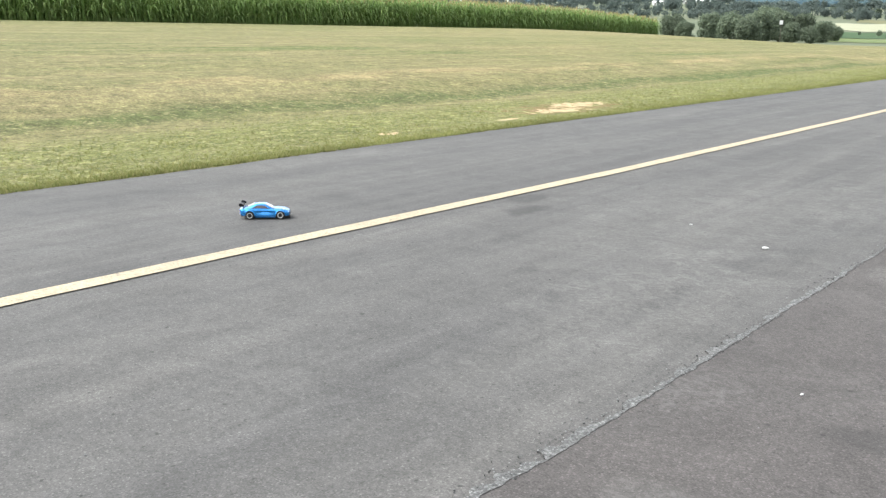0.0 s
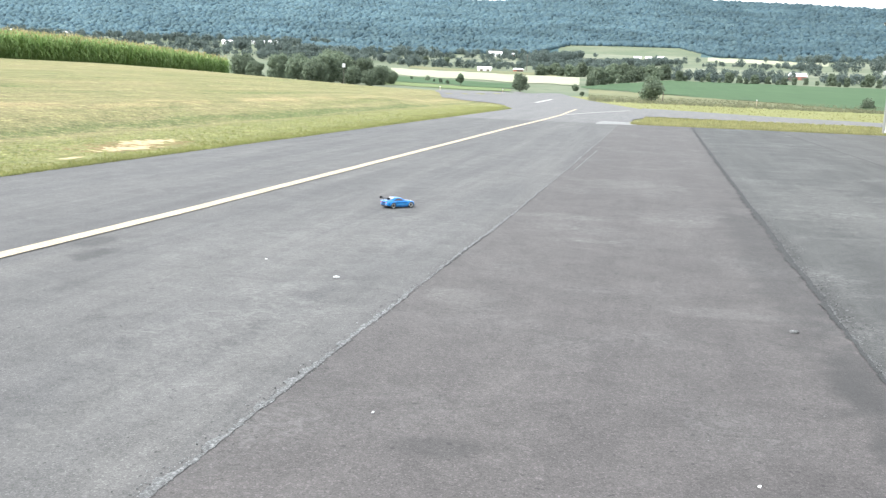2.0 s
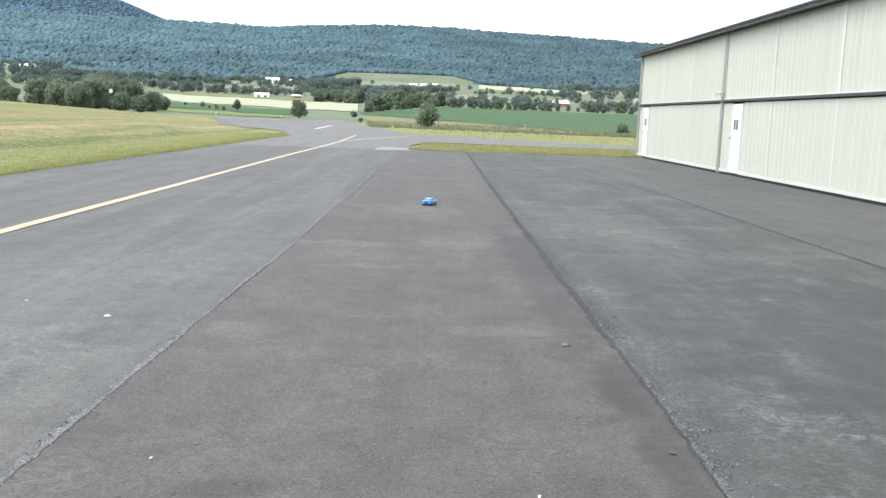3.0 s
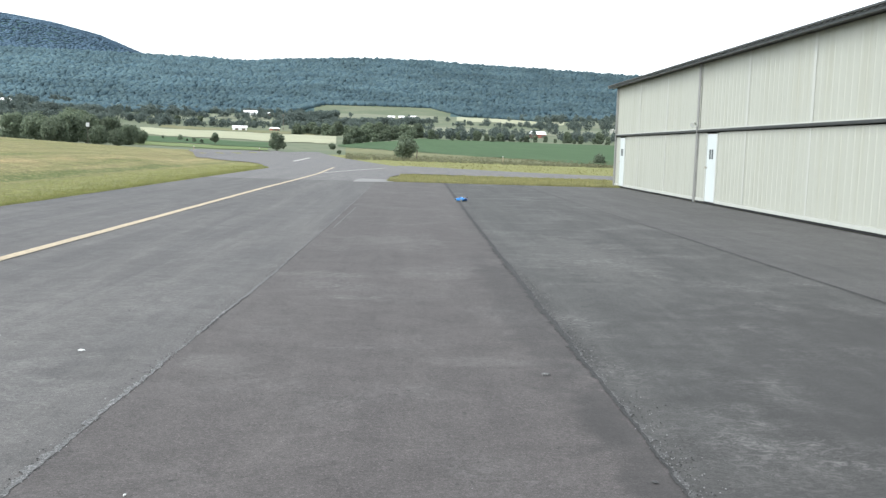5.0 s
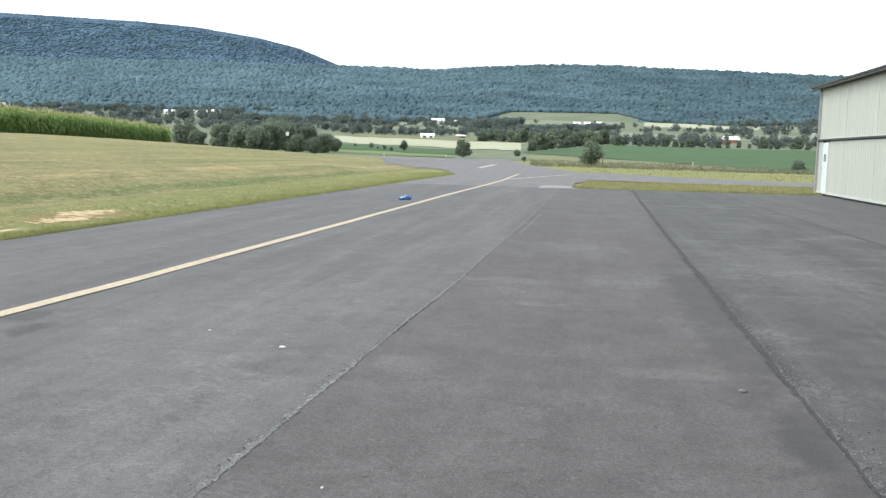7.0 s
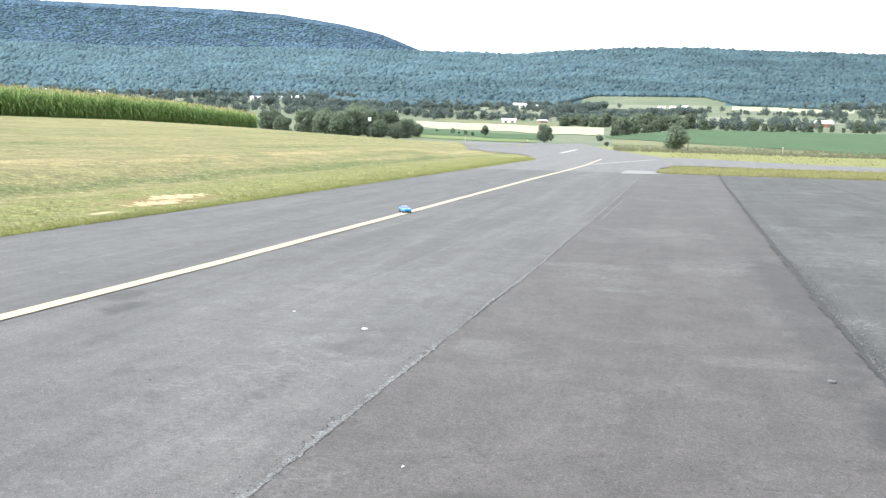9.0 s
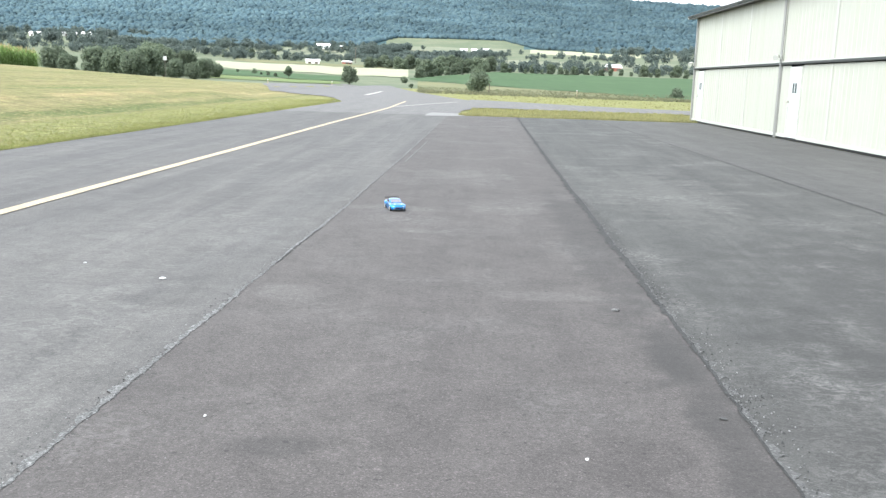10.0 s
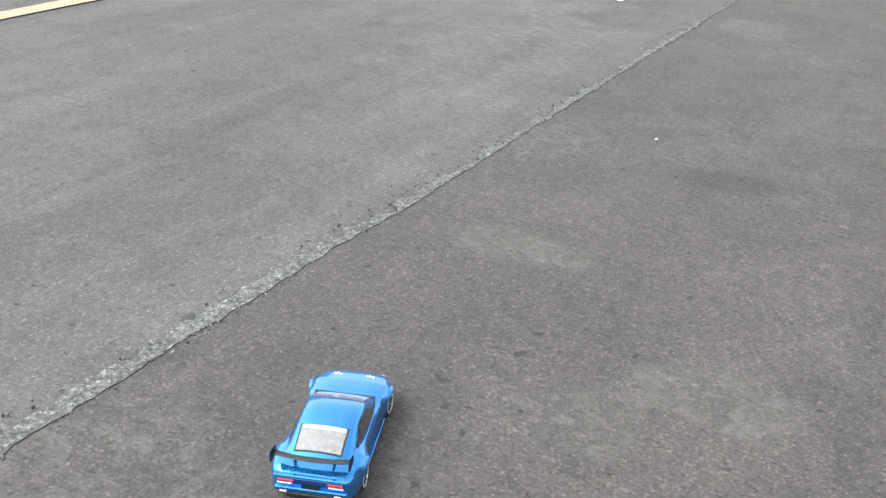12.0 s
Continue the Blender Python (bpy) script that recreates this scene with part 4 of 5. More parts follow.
def make_tree(name, lobes, count, size, trunk_r, trunk_h, label):
    ob = new(name)
    bm = bmesh.new()
    tube(bm, (0, 0, -0.1), (0.03, 0.02, trunk_h), trunk_r, trunk_r * 0.6, 8)
    for c, r, _s in lobes[:5]:
        tube(bm, (0.03, 0.02, trunk_h * random.uniform(0.6, 0.95)), Vector(c) - Vector((0, 0, r * 0.1)), trunk_r * 0.45, trunk_r * 0.12, 6)
    part("trunk", bm, BARK, ob)
    v, t = leaf_cloud(lobes, count, size)
    crown = tri_mesh("crown", v, t, [TREE_LEAF])
    crown.parent = ob
    return tagged(ob, label, "tree", "field trees")


def lobes_for(h, w, n, low=0.25):
    out = [((0, 0, h * 0.6), w * 0.42, 0.95), ((0, 0, h * (low + 0.24)), w * 0.36, 0.8)]
    for i in range(n):
        a = i * 2.4 + random.uniform(-0.4, 0.4)
        z = h * random.uniform(low + 0.1, 0.8)
        d = w * random.uniform(0.18, 0.34) * (1.15 - 0.7 * max(0, z / h - 0.5))
        out.append(((d * math.cos(a), d * math.sin(a), z), w * random.uniform(0.17, 0.27), random.uniform(0.75, 1.0)))
    return out


def build_trees():
    # lone trees by the runway
    def stand(tree, az, base, turn=0):
        x, y, _ = at_sight(az, base)
        tree.matrix_basis = pose(x, y, float(height(x, y)), 0, 0, turn)
        return tree

    stand(make_tree("field_tree", lobes_for(3.2, 3.1, 11, 0.05), 3200, 0.13, 0.09, 0.9, "round dark green tree at the edge of the bean field"), -0.2, -0.7)
    stand(make_tree("field_tree", lobes_for(3.1, 2.7, 10, 0.05), 2800, 0.13, 0.08, 0.8, "bushy dark tree by the taxiway end"), -8.22, -0.45)
    stand(make_tree("field_tree", lobes_for(2.9, 1.7, 8, 0.1), 1800, 0.13, 0.07, 0.8, "slim young tree in the green strip"), -11.96, -0.17)
    stand(make_tree("bush", lobes_for(1.15, 1.75, 8, 0.0), 1300, 0.1, 0.05, 0.3, "low round bush in rough grass"), 11.9, -0.69)
    stand(make_tree("bush", lobes_for(1.3, 1.5, 6, 0.0), 1200, 0.1, 0.05, 0.3, "low bush beside the pale field"), -4.85, -0.25)
    stand(make_tree("sapling", lobes_for(0.85, 0.75, 5, 0.3), 500, 0.07, 0.03, 0.5, "small dark sapling at the taxiway edge"), -4.4, -0.62)
    for az, el, h in ((-15.0, 0.12, 1.0), (-14.0, 0.04, 1.7), (-13.2, -0.04, 1.2), (-12.75, -0.1, 1.0), (-13.6, 0.0, 0.8)):
        stand(make_tree("bush", lobes_for(h, h * 0.9, 6, 0.0), 500, 0.1, 0.04, h * 0.3, "small dark shrub along the crop strip"), az, el)
    bm = bmesh.new()
    tube(bm, (0, 0, 0), (0.1, 0, 1.3), 0.07, 0.05, 8)
    snag = part("dead_stump", bm, BARK)
    x, y, _ = at_sight(0.45, -0.72)
    snag.matrix_basis = pose(x, y, float(height(x, y)) - 0.05)
    tagged(snag, "bare dead trunk beside the round tree", "stump")
    # the copse behind the bank
    kinds = [make_tree("copse_tree", lobes_for(7.6, 7.0, 18, 0.0), 5200, 0.26, 0.2, 2.2, "full dark green broadleaf tree in a copse"),
             make_tree("copse_tree", lobes_for(6.4, 6.4, 16, 0.0), 4600, 0.25, 0.17, 1.8, "round bushy green tree in a copse"),
             make_tree("copse_tree", lobes_for(8.2, 6.2, 18, 0.02), 5200, 0.26, 0.2, 2.5, "tall dark tree in a copse")]
    spots = [(-24.6, 172, 0), (-23.2, 176, 2), (-22.0, 165, 1), (-21.0, 160, 1), (-20.2, 170, 0), (-19.3, 178, 2), (-18.6, 166, 1), (-17.6, 160, 1), (-16.9, 172, 0), (-16.3, 185, 1), (-19.9, 188, 2), (-22.8, 190, 0), (-25.2, 195, 1), (-18.0, 192, 0)]
    used = set()
    for i, (az, r, k) in enumerate(spots):
        x, y = r * math.sin(radians(az)), r * math.cos(radians(az))
        s = random.uniform(0.48, 0.92) * (0.8 if az > -18.2 else 1.0)
        m = pose(x, y, float(height(x, y)) - 0.1, 0, 0, random.uniform(0, 360))
        t = kinds[k] if k not in used else None
        if t is None:
            t = copy_thing(kinds[k], m)
        used.add(k)
        t.matrix_basis = m
        t.scale = (s, s, s * random.uniform(0.9, 1.1))
        tagged(t, group="copse behind the bank")
    # hedge trees at the back of the bean field
    lone = [make_tree("hedge_tree", lobes_for(7.5, 6.2, 13, -0.02), 2000, 0.42, 0.2, 2.0, "dark hedge tree behind the bean field"),
            make_tree("hedge_tree", lobes_for(6.0, 3.8, 11, -0.02), 1500, 0.4, 0.16, 1.6, "narrow hedge tree behind the bean field")]
    used = set()
    rows = [(-7.0 + 0.42 * i + random.uniform(-0.12, 0.12), 0.62 + 0.03 * math.sin(i), 0, random.uniform(0.7, 1.05)) for i in range(8)]
    rows += [(-4.0 + 0.42 * i + random.uniform(-0.15, 0.15), 0.08 + 0.046 * i + random.uniform(0, 0.04), random.choice((0, 0, 1)), random.uniform(0.55, 0.95) * (0.75 + 0.03 * i)) for i in range(12)]
    rows += [(-2.9 + 0.5 * i + random.uniform(-0.15, 0.15), 0.62 + random.uniform(-0.04, 0.06), 0, random.uniform(0.8, 1.2)) for i in range(8)]
    rows += [(1.4 + 0.55 * i + random.uniform(-0.25, 0.25), 0.5 + random.uniform(-0.02, 0.06), random.choice((0, 1, 1)), random.uniform(0.42, 0.8)) for i in range(22)]
    rows += [(-16 + 1.1 * i + random.uniform(-0.4, 0.4), 0.98 + random.uniform(-0.03, 0.05), 1, random.uniform(0.8, 1.3)) for i in range(9)]
    for az, el, k, s in rows:
        x, y, _ = at_sight(az, el)
        m = pose(x, y, float(height(x, y)) - 0.1, 0, 0, random.uniform(0, 360))
        t = lone[k] if k not in used else copy_thing(lone[k], m)
        used.add(k)
        t.matrix_basis = m
        t.scale = (s, s, s * random.uniform(0.85, 1.15))
        tagged(t, group="hedge trees")


build_grass()
build_corn()
build_woods()
build_trees()


# ---- farm buildings across the valley ----
def barn(az, el, length, depth, wall, roof, turn, mat_wall, label, gap=0):
    x, y, _ = at_sight(az, el)
    ob = new("barn")
    part("wall", boxed(-length / 2, length / 2, -depth / 2, depth / 2, -1.0, wall), mat_wall, ob)
    bm = bmesh.new()
    o = 0.4
    vs = [bm.verts.new(c) for c in ((-length / 2 - o, -depth / 2 - o, wall - 0.1), (length / 2 + o, -depth / 2 - o, wall - 0.1), (length / 2 + o, 0, wall + roof), (-length / 2 - o, 0, wall + roof), (-length / 2 - o, depth / 2 + o, wall - 0.1), (length / 2 + o, depth / 2 + o, wall - 0.1))]
    for f in ((0, 1, 2, 3), (3, 2, 5, 4), (0, 3, 4), (1, 5, 2), (0, 4, 5, 1)):
        bm.faces.new([vs[i] for i in f])
    part("roof", bm, BARN_ROOF, ob, "pale metal roof")
    for i in range(2):
        u = -length * 0.25 + i * length * 0.5
        part("barn_door", boxed(u - 0.9, u + 0.9, -depth / 2 - 0.06, -depth / 2 + 0.02, 0, wall * 0.7), TIMBER, ob)
    ob.matrix_basis = pose(x, y, float(height(x, y)), 0, 0, turn - az)
    tagged(ob, label, "barn", "farm buildings")


barn(-9.86, 1.68, 15, 8, 3.2, 2.6, 10, BARN_WHITE, "long white farmhouse with pale roof among trees")
barn(-8.9, 1.69, 8, 6, 2.4, 1.6, -20, BARN_RED, "small faded red shed by the farm")
barn(-10.5, 0.76, 8.0, 5, 1.6, 1.2, 5, BARN_WHITE, "low white barn beside the grain field")
barn(-8.4, 0.8, 5, 4, 1.3, 0.8, 30, BARN_RED, "small dull red shed beside the grain field")
barn(-1.2, 1.72, 8, 6, 2.4, 1.8, 0, BARN_WHITE, "white farm shed on the hill pasture")
barn(-0.55, 1.72, 7, 6, 2.6, 1.8, 0, BARN_WHITE, "white farm shed on the hill pasture")
barn(0.1, 1.74, 10, 7, 2.6, 2.0, 0, BARN_WHITE, "long white farm shed on the hill pasture")
barn(8.0, 0.82, 9, 6, 2.2, 2.0, 20, BARN_RED, "old brick-red farmhouse behind the bean field")
barn(-24.4, 1.86, 16, 8, 3, 2, 0, BARN_WHITE, "white farm building under the ridge")
barn(-23.5, 1.87, 10, 8, 3.4, 2.4, 25, BARN_WHITE, "white farm building under the ridge")
barn(-26.2, 1.8, 12, 8, 3, 2, -10, BARN_WHITE, "white farm building under the ridge")
barn(-42.0, 1.9, 9, 8, 3, 2, 0, BARN_WHITE, "white village house under the ridge")
barn(-40.9, 1.92, 13, 8, 3, 2.2, 15, BARN_WHITE, "white village house under the ridge")
barn(-38.0, 1.85, 9, 8, 3, 2.2, -15, BARN_WHITE, "white village house under the ridge")
barn(-35.1, 1.86, 10, 8, 3, 2.2, 5, BARN_WHITE, "white village house under the ridge")


def utility_pole(az, el, h):
    x, y, _ = at_sight(az, el)
    ob = new("utility_pole")
    part("pole", tube(bmesh.new(), (0, 0, -0.5), (0, 0, h), 0.2, 0.13, 8), TIMBER, ob)
    part("crossarm", boxed(-1.2, 1.2, -0.08, 0.08, h - 0.9, h - 0.7), TIMBER, ob)
    ob.matrix_basis = pose(x, y, float(height(x, y)))
    tagged(ob, "grey wooden utility pole in the valley", "pole")


utility_pole(-7.88, 0.85, 10.5)

# white panel on a post before the copse
sign = new("sign_post")
px, py = 156 * math.sin(radians(-19.2)), 156 * math.cos(radians(-19.2))
top = EYE + 156 * math.tan(radians(0.8)) - float(height(px, py))
part("post", tube(bmesh.new(), (0, 0, -0.1), (0, 0, top - 0.3), 0.03, 0.025, 8), TIMBER, sign)
part("panel", boxed(-0.26, 0.26, -0.05, -0.02, top - 0.32, top + 0.32, bevel=0.01), PAPER, sign, "blank white panel")
sign.matrix_basis = pose(px, py, float(height(px, py)), 0, 0, 19)
tagged(sign, "white panel on a thin wooden post before the copse", "sign")

# small pale runway edge markers
for az, el, h in ((-13.2, -0.62, 0.5), (-9.3, -0.55, 0.45), (5.9, -0.8, 0.7)):
    x, y, _ = at_sight(az, el)
    m = new("edge_marker")
    part("post", tube(bmesh.new(), (0, 0, -0.05), (0, 0, h), 0.06, 0.05, 10), YELLOW, m)
    part("cap", tube(bmesh.new(), (0, 0, h), (0, 0, h + 0.1), 0.09, 0.06, 10), PAPER, m)
    m.matrix_basis = pose(x, y, float(height(x, y)))
    tagged(m, "small yellow taxiway edge marker in grass", "marker", "edge markers")


# ---- hangar ----
HX, EAVE = 9.38, 4.45
POSTS = (41.0, 29.24, 17.03, 4.83)


def ribbed(y0, y1, z0, z1, x, pitch=0.3, depth=0.008):
    """Upright ribbed metal sheeting facing -x."""
    bm = bmesh.new()
    pts, y = [], y0
    while y < y1 - 1e-6:
        for dy, dx in ((0.0, 0.0), (0.2, 0.0), (0.225, -depth), (0.275, -depth), (0.3, 0.0)):
            if y + dy * pitch / 0.3 <= y1:
                pts.append((x + dx, y + dy * pitch / 0.3))
        y += pitch
    pts.append((x, y1))
    lo = [bm.verts.new((a, b, z0)) for a, b in pts]
    hi = [bm.verts.new((a, b, z1)) for a, b in pts]
    for i in range(len(pts) - 1):
        if (Vector(pts[i]) - Vector(pts[i + 1])).length > 1e-5:
            bm.faces.new((lo[i], hi[i], hi[i + 1], lo[i + 1]))
    bmesh.ops.remove_doubles(bm, verts=bm.verts, dist=1e-5)
    return bm


def number_bars(parent, y, z, w, h, x):
    """A door number that stands as plain bars."""
    for dy in (-w * 0.3, w * 0.3):
        part("number_bar", boxed(x - 0.004, x, y + dy - w * 0.2, y + dy + w * 0.2, z - h / 2, z + h / 2), INK, parent)


def build_hangar():
    hangar = new("hangar")
    tagged(hangar, "long cream metal hangar with folding doors beside the apron", "hangar")
    y0, y1, x1 = POSTS[-1], POSTS[0], HX + 12.5
    part("wall", boxed(HX + 0.12, HX + 0.3, y0 + 0.02, y1 - 0.22, 4.3, EAVE), STEEL, hangar, "grey steel header over the doors")
    part("wall", boxed(HX + 0.12, x1, y1 - 0.2, y1, 0, EAVE), SIDING, hangar)
    part("wall", boxed(HX + 0.12, x1, y0 - 0.2, y0, 0, EAVE), SIDING, hangar)
    part("wall", boxed(x1 - 0.2, x1, y0, y1 - 0.2, 0, EAVE), SIDING, hangar)
    # low gable roof of ribbed sheets, with an overhang
    bm = bmesh.new()
    xr, zr = HX + 6.25, 5.35
    n = int((y1 - y0 + 0.9) / 0.1)
    prof = []
    for i in range(n + 1):
        y = y0 - 0.3 + i * 0.1
        prof.append((y, 0.022 if i % 3 == 0 else 0.0))
    rows = []
    for x, z in ((HX - 0.32, 4.52), (xr, zr), (x1 + 0.32, 4.52)):
        rows.append([bm.verts.new((x, y, z + b)) for y, b in prof])
        rows.append([bm.verts.new((x, y, z + b - 0.05)) for y, b in prof])
    for a, b in ((0, 2), (2, 4), (3, 1), (5, 3), (1, 0), (4, 5)):
        for i in range(n):
            bm.faces.new((rows[a][i], rows[b][i], rows[b][i + 1], rows[a][i + 1]))
    bmesh.ops.recalc_face_normals(bm, faces=bm.faces)
    part("roof", bm, ROOF, hangar, "low-pitched grey ribbed metal roof")
    for yy in (y1 - 0.1, y0 - 0.1):
        bm = bmesh.new()
        vs = [bm.verts.new(c) for c in ((HX + 0.12, yy, EAVE), (x1, yy, EAVE), (xr, yy, zr - 0.07), (HX + 0.12, yy + 0.06, EAVE), (x1, yy + 0.06, EAVE), (xr, yy + 0.06, zr - 0.07))]
        for f in ((0, 1, 2), (5, 4, 3), (0, 3, 4, 1), (1, 4, 5, 2), (2, 5, 3, 0)):
            bm.faces.new([vs[i] for i in f])
        part("gable", bm, SIDING, hangar)
    part("fascia", boxed(HX - 0.3, HX - 0.24, y0 - 0.3, y1 + 0.55, 4.41, 4.512), RAIL, hangar, "dark grey eave fascia")
    part("soffit", boxed(HX - 0.24, HX + 0.12, y0 - 0.3, y1 + 0.3, 4.452, 4.47), STEEL, hangar)
    part("eave_trim", boxed(HX - 0.36, HX - 0.303, y0 - 0.3, y1 + 0.62, 4.5, 4.545), RAIL, hangar, "thin dark drip edge")
    part("eave_trim", boxed(HX - 0.34, HX + 0.02, y1 + 0.56, y1 + 0.63, 4.44, 4.535), TRIM_WHITE, hangar, "white end cap of the eave")
    for y in POSTS:
        w = 0.075
        part("post", boxed(HX - 0.07, HX + 0.1, y - 2 * w if y == POSTS[0] else y - w, y if y == POSTS[0] else y + w, 0.0, 4.44, bevel=0.01), STEEL, hangar, "grey steel door post")
    for a, b in zip(POSTS[1:], POSTS[:-1]):
        lo, hi = a + 0.085, b - (0.16 if b == POSTS[0] else 0.085)
        door = part("folding_door", ribbed(lo, hi, 2.36, 4.42, HX), SIDING, hangar, "two-leaf cream ribbed folding hangar door")
        d0, d1 = (b - 1.0 - 0.87, b - 1.0) if b != POSTS[0] else (39.2, 40.06)
        part("lower_leaf", ribbed(lo, d0 - 0.1, 0.16, 2.22, HX), SIDING, door)
        part("lower_leaf", ribbed(d1 + 0.1, hi, 0.16, 2.22, HX), SIDING, door)
        part("middle_rail", boxed(HX - 0.075, HX - 0.002, lo, hi, 2.25, 2.325, bevel=0.008), RAIL, door, "dark horizontal hinge rail")
        part("drip_cap", boxed(HX - 0.045, HX + 0.002, lo, hi, 2.327, 2.365), TRIM_WHITE, door)
        part("bottom_rail", boxed(HX - 0.03, HX + 0.03, lo, d0 - 0.1, 0.065, 0.158), TRIM_WHITE, door, "white bottom rail")
        part("bottom_rail", boxed(HX - 0.03, HX + 0.03, d1 + 0.1, hi, 0.065, 0.158), TRIM_WHITE, door, "white bottom rail")
        part("rubber_seal", boxed(HX + 0.0, HX + 0.05, lo, hi, 0.0, 0.064), SEAL, door, "black rubber floor seal")
        for u in (0.32, 0.66):
            ym = lo + (hi - lo) * u
            part("lap_seam", boxed(HX - 0.0125, HX - 0.009, ym - 0.07, ym + 0.07, 2.37, 4.41), TRIM_WHITE, door, "pale lapped sheet seam")
            part("lap_seam", boxed(HX - 0.0125, HX - 0.009, ym - 0.045, ym + 0.045, 0.17, 2.21), TRIM_WHITE, door, "pale lapped sheet seam")
        for yy in (lo + 0.03, hi - 0.03):
            part("batten", boxed(HX - 0.034, HX - 0.024, yy - 0.025, yy + 0.025, 2.37, 4.41), SIDING, door)
        # entry door set in the lower leaf
        ent = part("entry_door", boxed(HX - 0.02, HX + 0.03, d0, d1, 0.085, 2.18, bevel=0.004), DOOR, hangar, "white painted entry door with dark number")
        part("frame", boxed(HX - 0.035, HX + 0.035, d0 - 0.09, d0 - 0.012, 0.075, 2.2), TRIM_WHITE, ent)
        part("frame", boxed(HX - 0.035, HX + 0.035, d1 + 0.012, d1 + 0.09, 0.075, 2.2), TRIM_WHITE, ent)
        for dd in (d0 - 0.006, d1 + 0.006):
            part("door_gap", boxed(HX - 0.006, HX + 0.03, dd - 0.005, dd + 0.005, 0.085, 2.19), SEAL, ent)
        part("kick_rail", boxed(HX - 0.03, HX + 0.03, d0 - 0.08, d1 + 0.08, 0.074, 0.083), STEEL, ent)
        knob = bmesh.new()
        bmesh.ops.create_uvsphere(knob, u_segments=12, v_segments=8, radius=0.032, matrix=Matrix.Translation((HX - 0.085, d1 - 0.07, 1.14)))
        tube(knob, (HX - 0.02, d1 - 0.07, 1.14), (HX - 0.07, d1 - 0.07, 1.14), 0.014)
        tube(knob, (HX - 0.02, d1 - 0.07, 1.14), (HX - 0.028, d1 - 0.07, 1.14), 0.035)
        part("knob", knob, BRASS, ent, "round metal knob", True)
        number_bars(ent, (d0 + d1) / 2 + 0.02, 1.55, 0.36, 0.3, HX - 0.021)
    for y in POSTS[:3]:
        lamp = new("wall_lamp")
        part("back_plate", boxed(HX - 0.1, HX - 0.071, y - 0.06, y + 0.06, 2.42, 2.56), TRIM_WHITE, lamp)
        part("arm", tube(bmesh.new(), (HX - 0.1, y, 2.5), (HX - 0.2, y - 0.12, 2.54), 0.02), TRIM_WHITE, lamp)
        hd = bmesh.new()
        tube(hd, (HX - 0.17, y - 0.08, 2.55), (HX - 0.3, y - 0.24, 2.47), 0.045, 0.085, 14)
        part("head", hd, TRIM_WHITE, lamp, "white flared lamp head")
        tagged(lamp, "small white security lamp on a door post", "lamp", "post lamps")


build_hangar()


# ---- litter and stones on the asphalt ----
def chip(name, x, y, r, flat, mat, label, z=0.0):
    bm = bmesh.new()
    bmesh.ops.create_icosphere(bm, subdivisions=1, radius=r)
    for v in bm.verts:
        v.co *= random.uniform(0.7, 1.25)
        v.co.z *= flat
    ob = part(name, bm, mat)
    ob.matrix_basis = pose(x, y, z + r * flat * 0.7, 0, 0, random.uniform(0, 360))
    tagged(ob, label, name.replace("_", " "), "bits on the asphalt")


chip("paper_scrap", -2.26, 6.42, 0.028, 0.25, PAPER, "small crumpled white scrap on asphalt")
chip("pebble", -3.03, 6.86, 0.014, 0.5, PAPER, "small white pebble on asphalt")
chip("pebble", 0.52, 3.46, 0.009, 0.6, PAPER, "tiny white pebble on asphalt", 0.006)
chip("pebble", -1.13, 3.75, 0.009, 0.6, PAPER, "tiny white pebble on asphalt", 0.006)
chip("pebble", 0.99, 5.94, 0.03, 0.4, CRUMBLE, "grey stone chip on asphalt", 0.006)
chip("pebble", -1.745, 1.64, 0.028, 0.3, STONE, "dark pebble beside the joint")
chip("pebble", 1.2, 3.98, 0.022, 0.3, STONE, "dark stone chip beside the joint", 0.006)
for _ in range(40):
    chip("pebble", random.uniform(-5, 4.5), random.uniform(1.0, 9.0), random.uniform(0.003, 0.007), 0.6, CRUMBLE, "loose grit chip on asphalt", 0.005)


def grit_shape():
    bm = bmesh.new()
    bmesh.ops.create_cube(bm, size=1.0)
    for v in bm.verts:
        v.co = Vector((v.co.x * random.uniform(0.6, 1.3), v.co.y * random.uniform(0.6, 1.3), v.co.z * random.uniform(0.5, 1.0)))
    bmesh.ops.triangulate(bm, faces=bm.faces)
    V = np.array([tuple(v.co) for v in bm.verts])
    T = np.array([[v.index for v in f.verts] for f in bm.faces])
    bm.free()
    return V, T, np.zeros(len(T), dtype=np.int32)


def grit_along(pts, side, count, spread, y0, y1, label):
    P = []
    for _ in range(count):
        y = y0 + (y1 - y0) * random.random() ** 1.5
        if noise.noise((side * 7, y * 1.3, 0)) + random.uniform(-0.6, 0.6) < -0.15:
            continue
        x = line_x(pts, y) + side * abs(random.gauss(0, spread)) - side * 0.015
        r = random.uniform(0.002, 0.0065)
        P.append((x, y, 0.006 + r * 0.2, random.uniform(0, 6.28), r, r))
    tagged(scatter("grit", [grit_shape() for _ in range(5)], P, [GRIT]), label, "grit", kind="stuff")


grit_along(J2, 1, 3600, 0.1, 0.8, 12.0, "loose pale and dark grit beside the open joint")
grit_along(J1, -1, 2600, 0.05, 0.8, 12.0, "loose pale grit along the crumbled joint")


# ---- radio-controlled car (nose along +y) ----
FRONT, REAR, WHEEL_R, TRACK = 0.142, -0.138, 0.0325, 0.0885
ST_Y = [-0.226, -0.221, -0.205, -0.17, -0.138, -0.08, 0.0, 0.06, 0.11, 0.142, 0.18, 0.2, 0.214, 0.222, 0.226]
ST_W = [0.074, 0.086, 0.096, 0.101, 0.102, 0.094, 0.092, 0.094, 0.098, 0.1, 0.094, 0.086, 0.074, 0.06, 0.045]
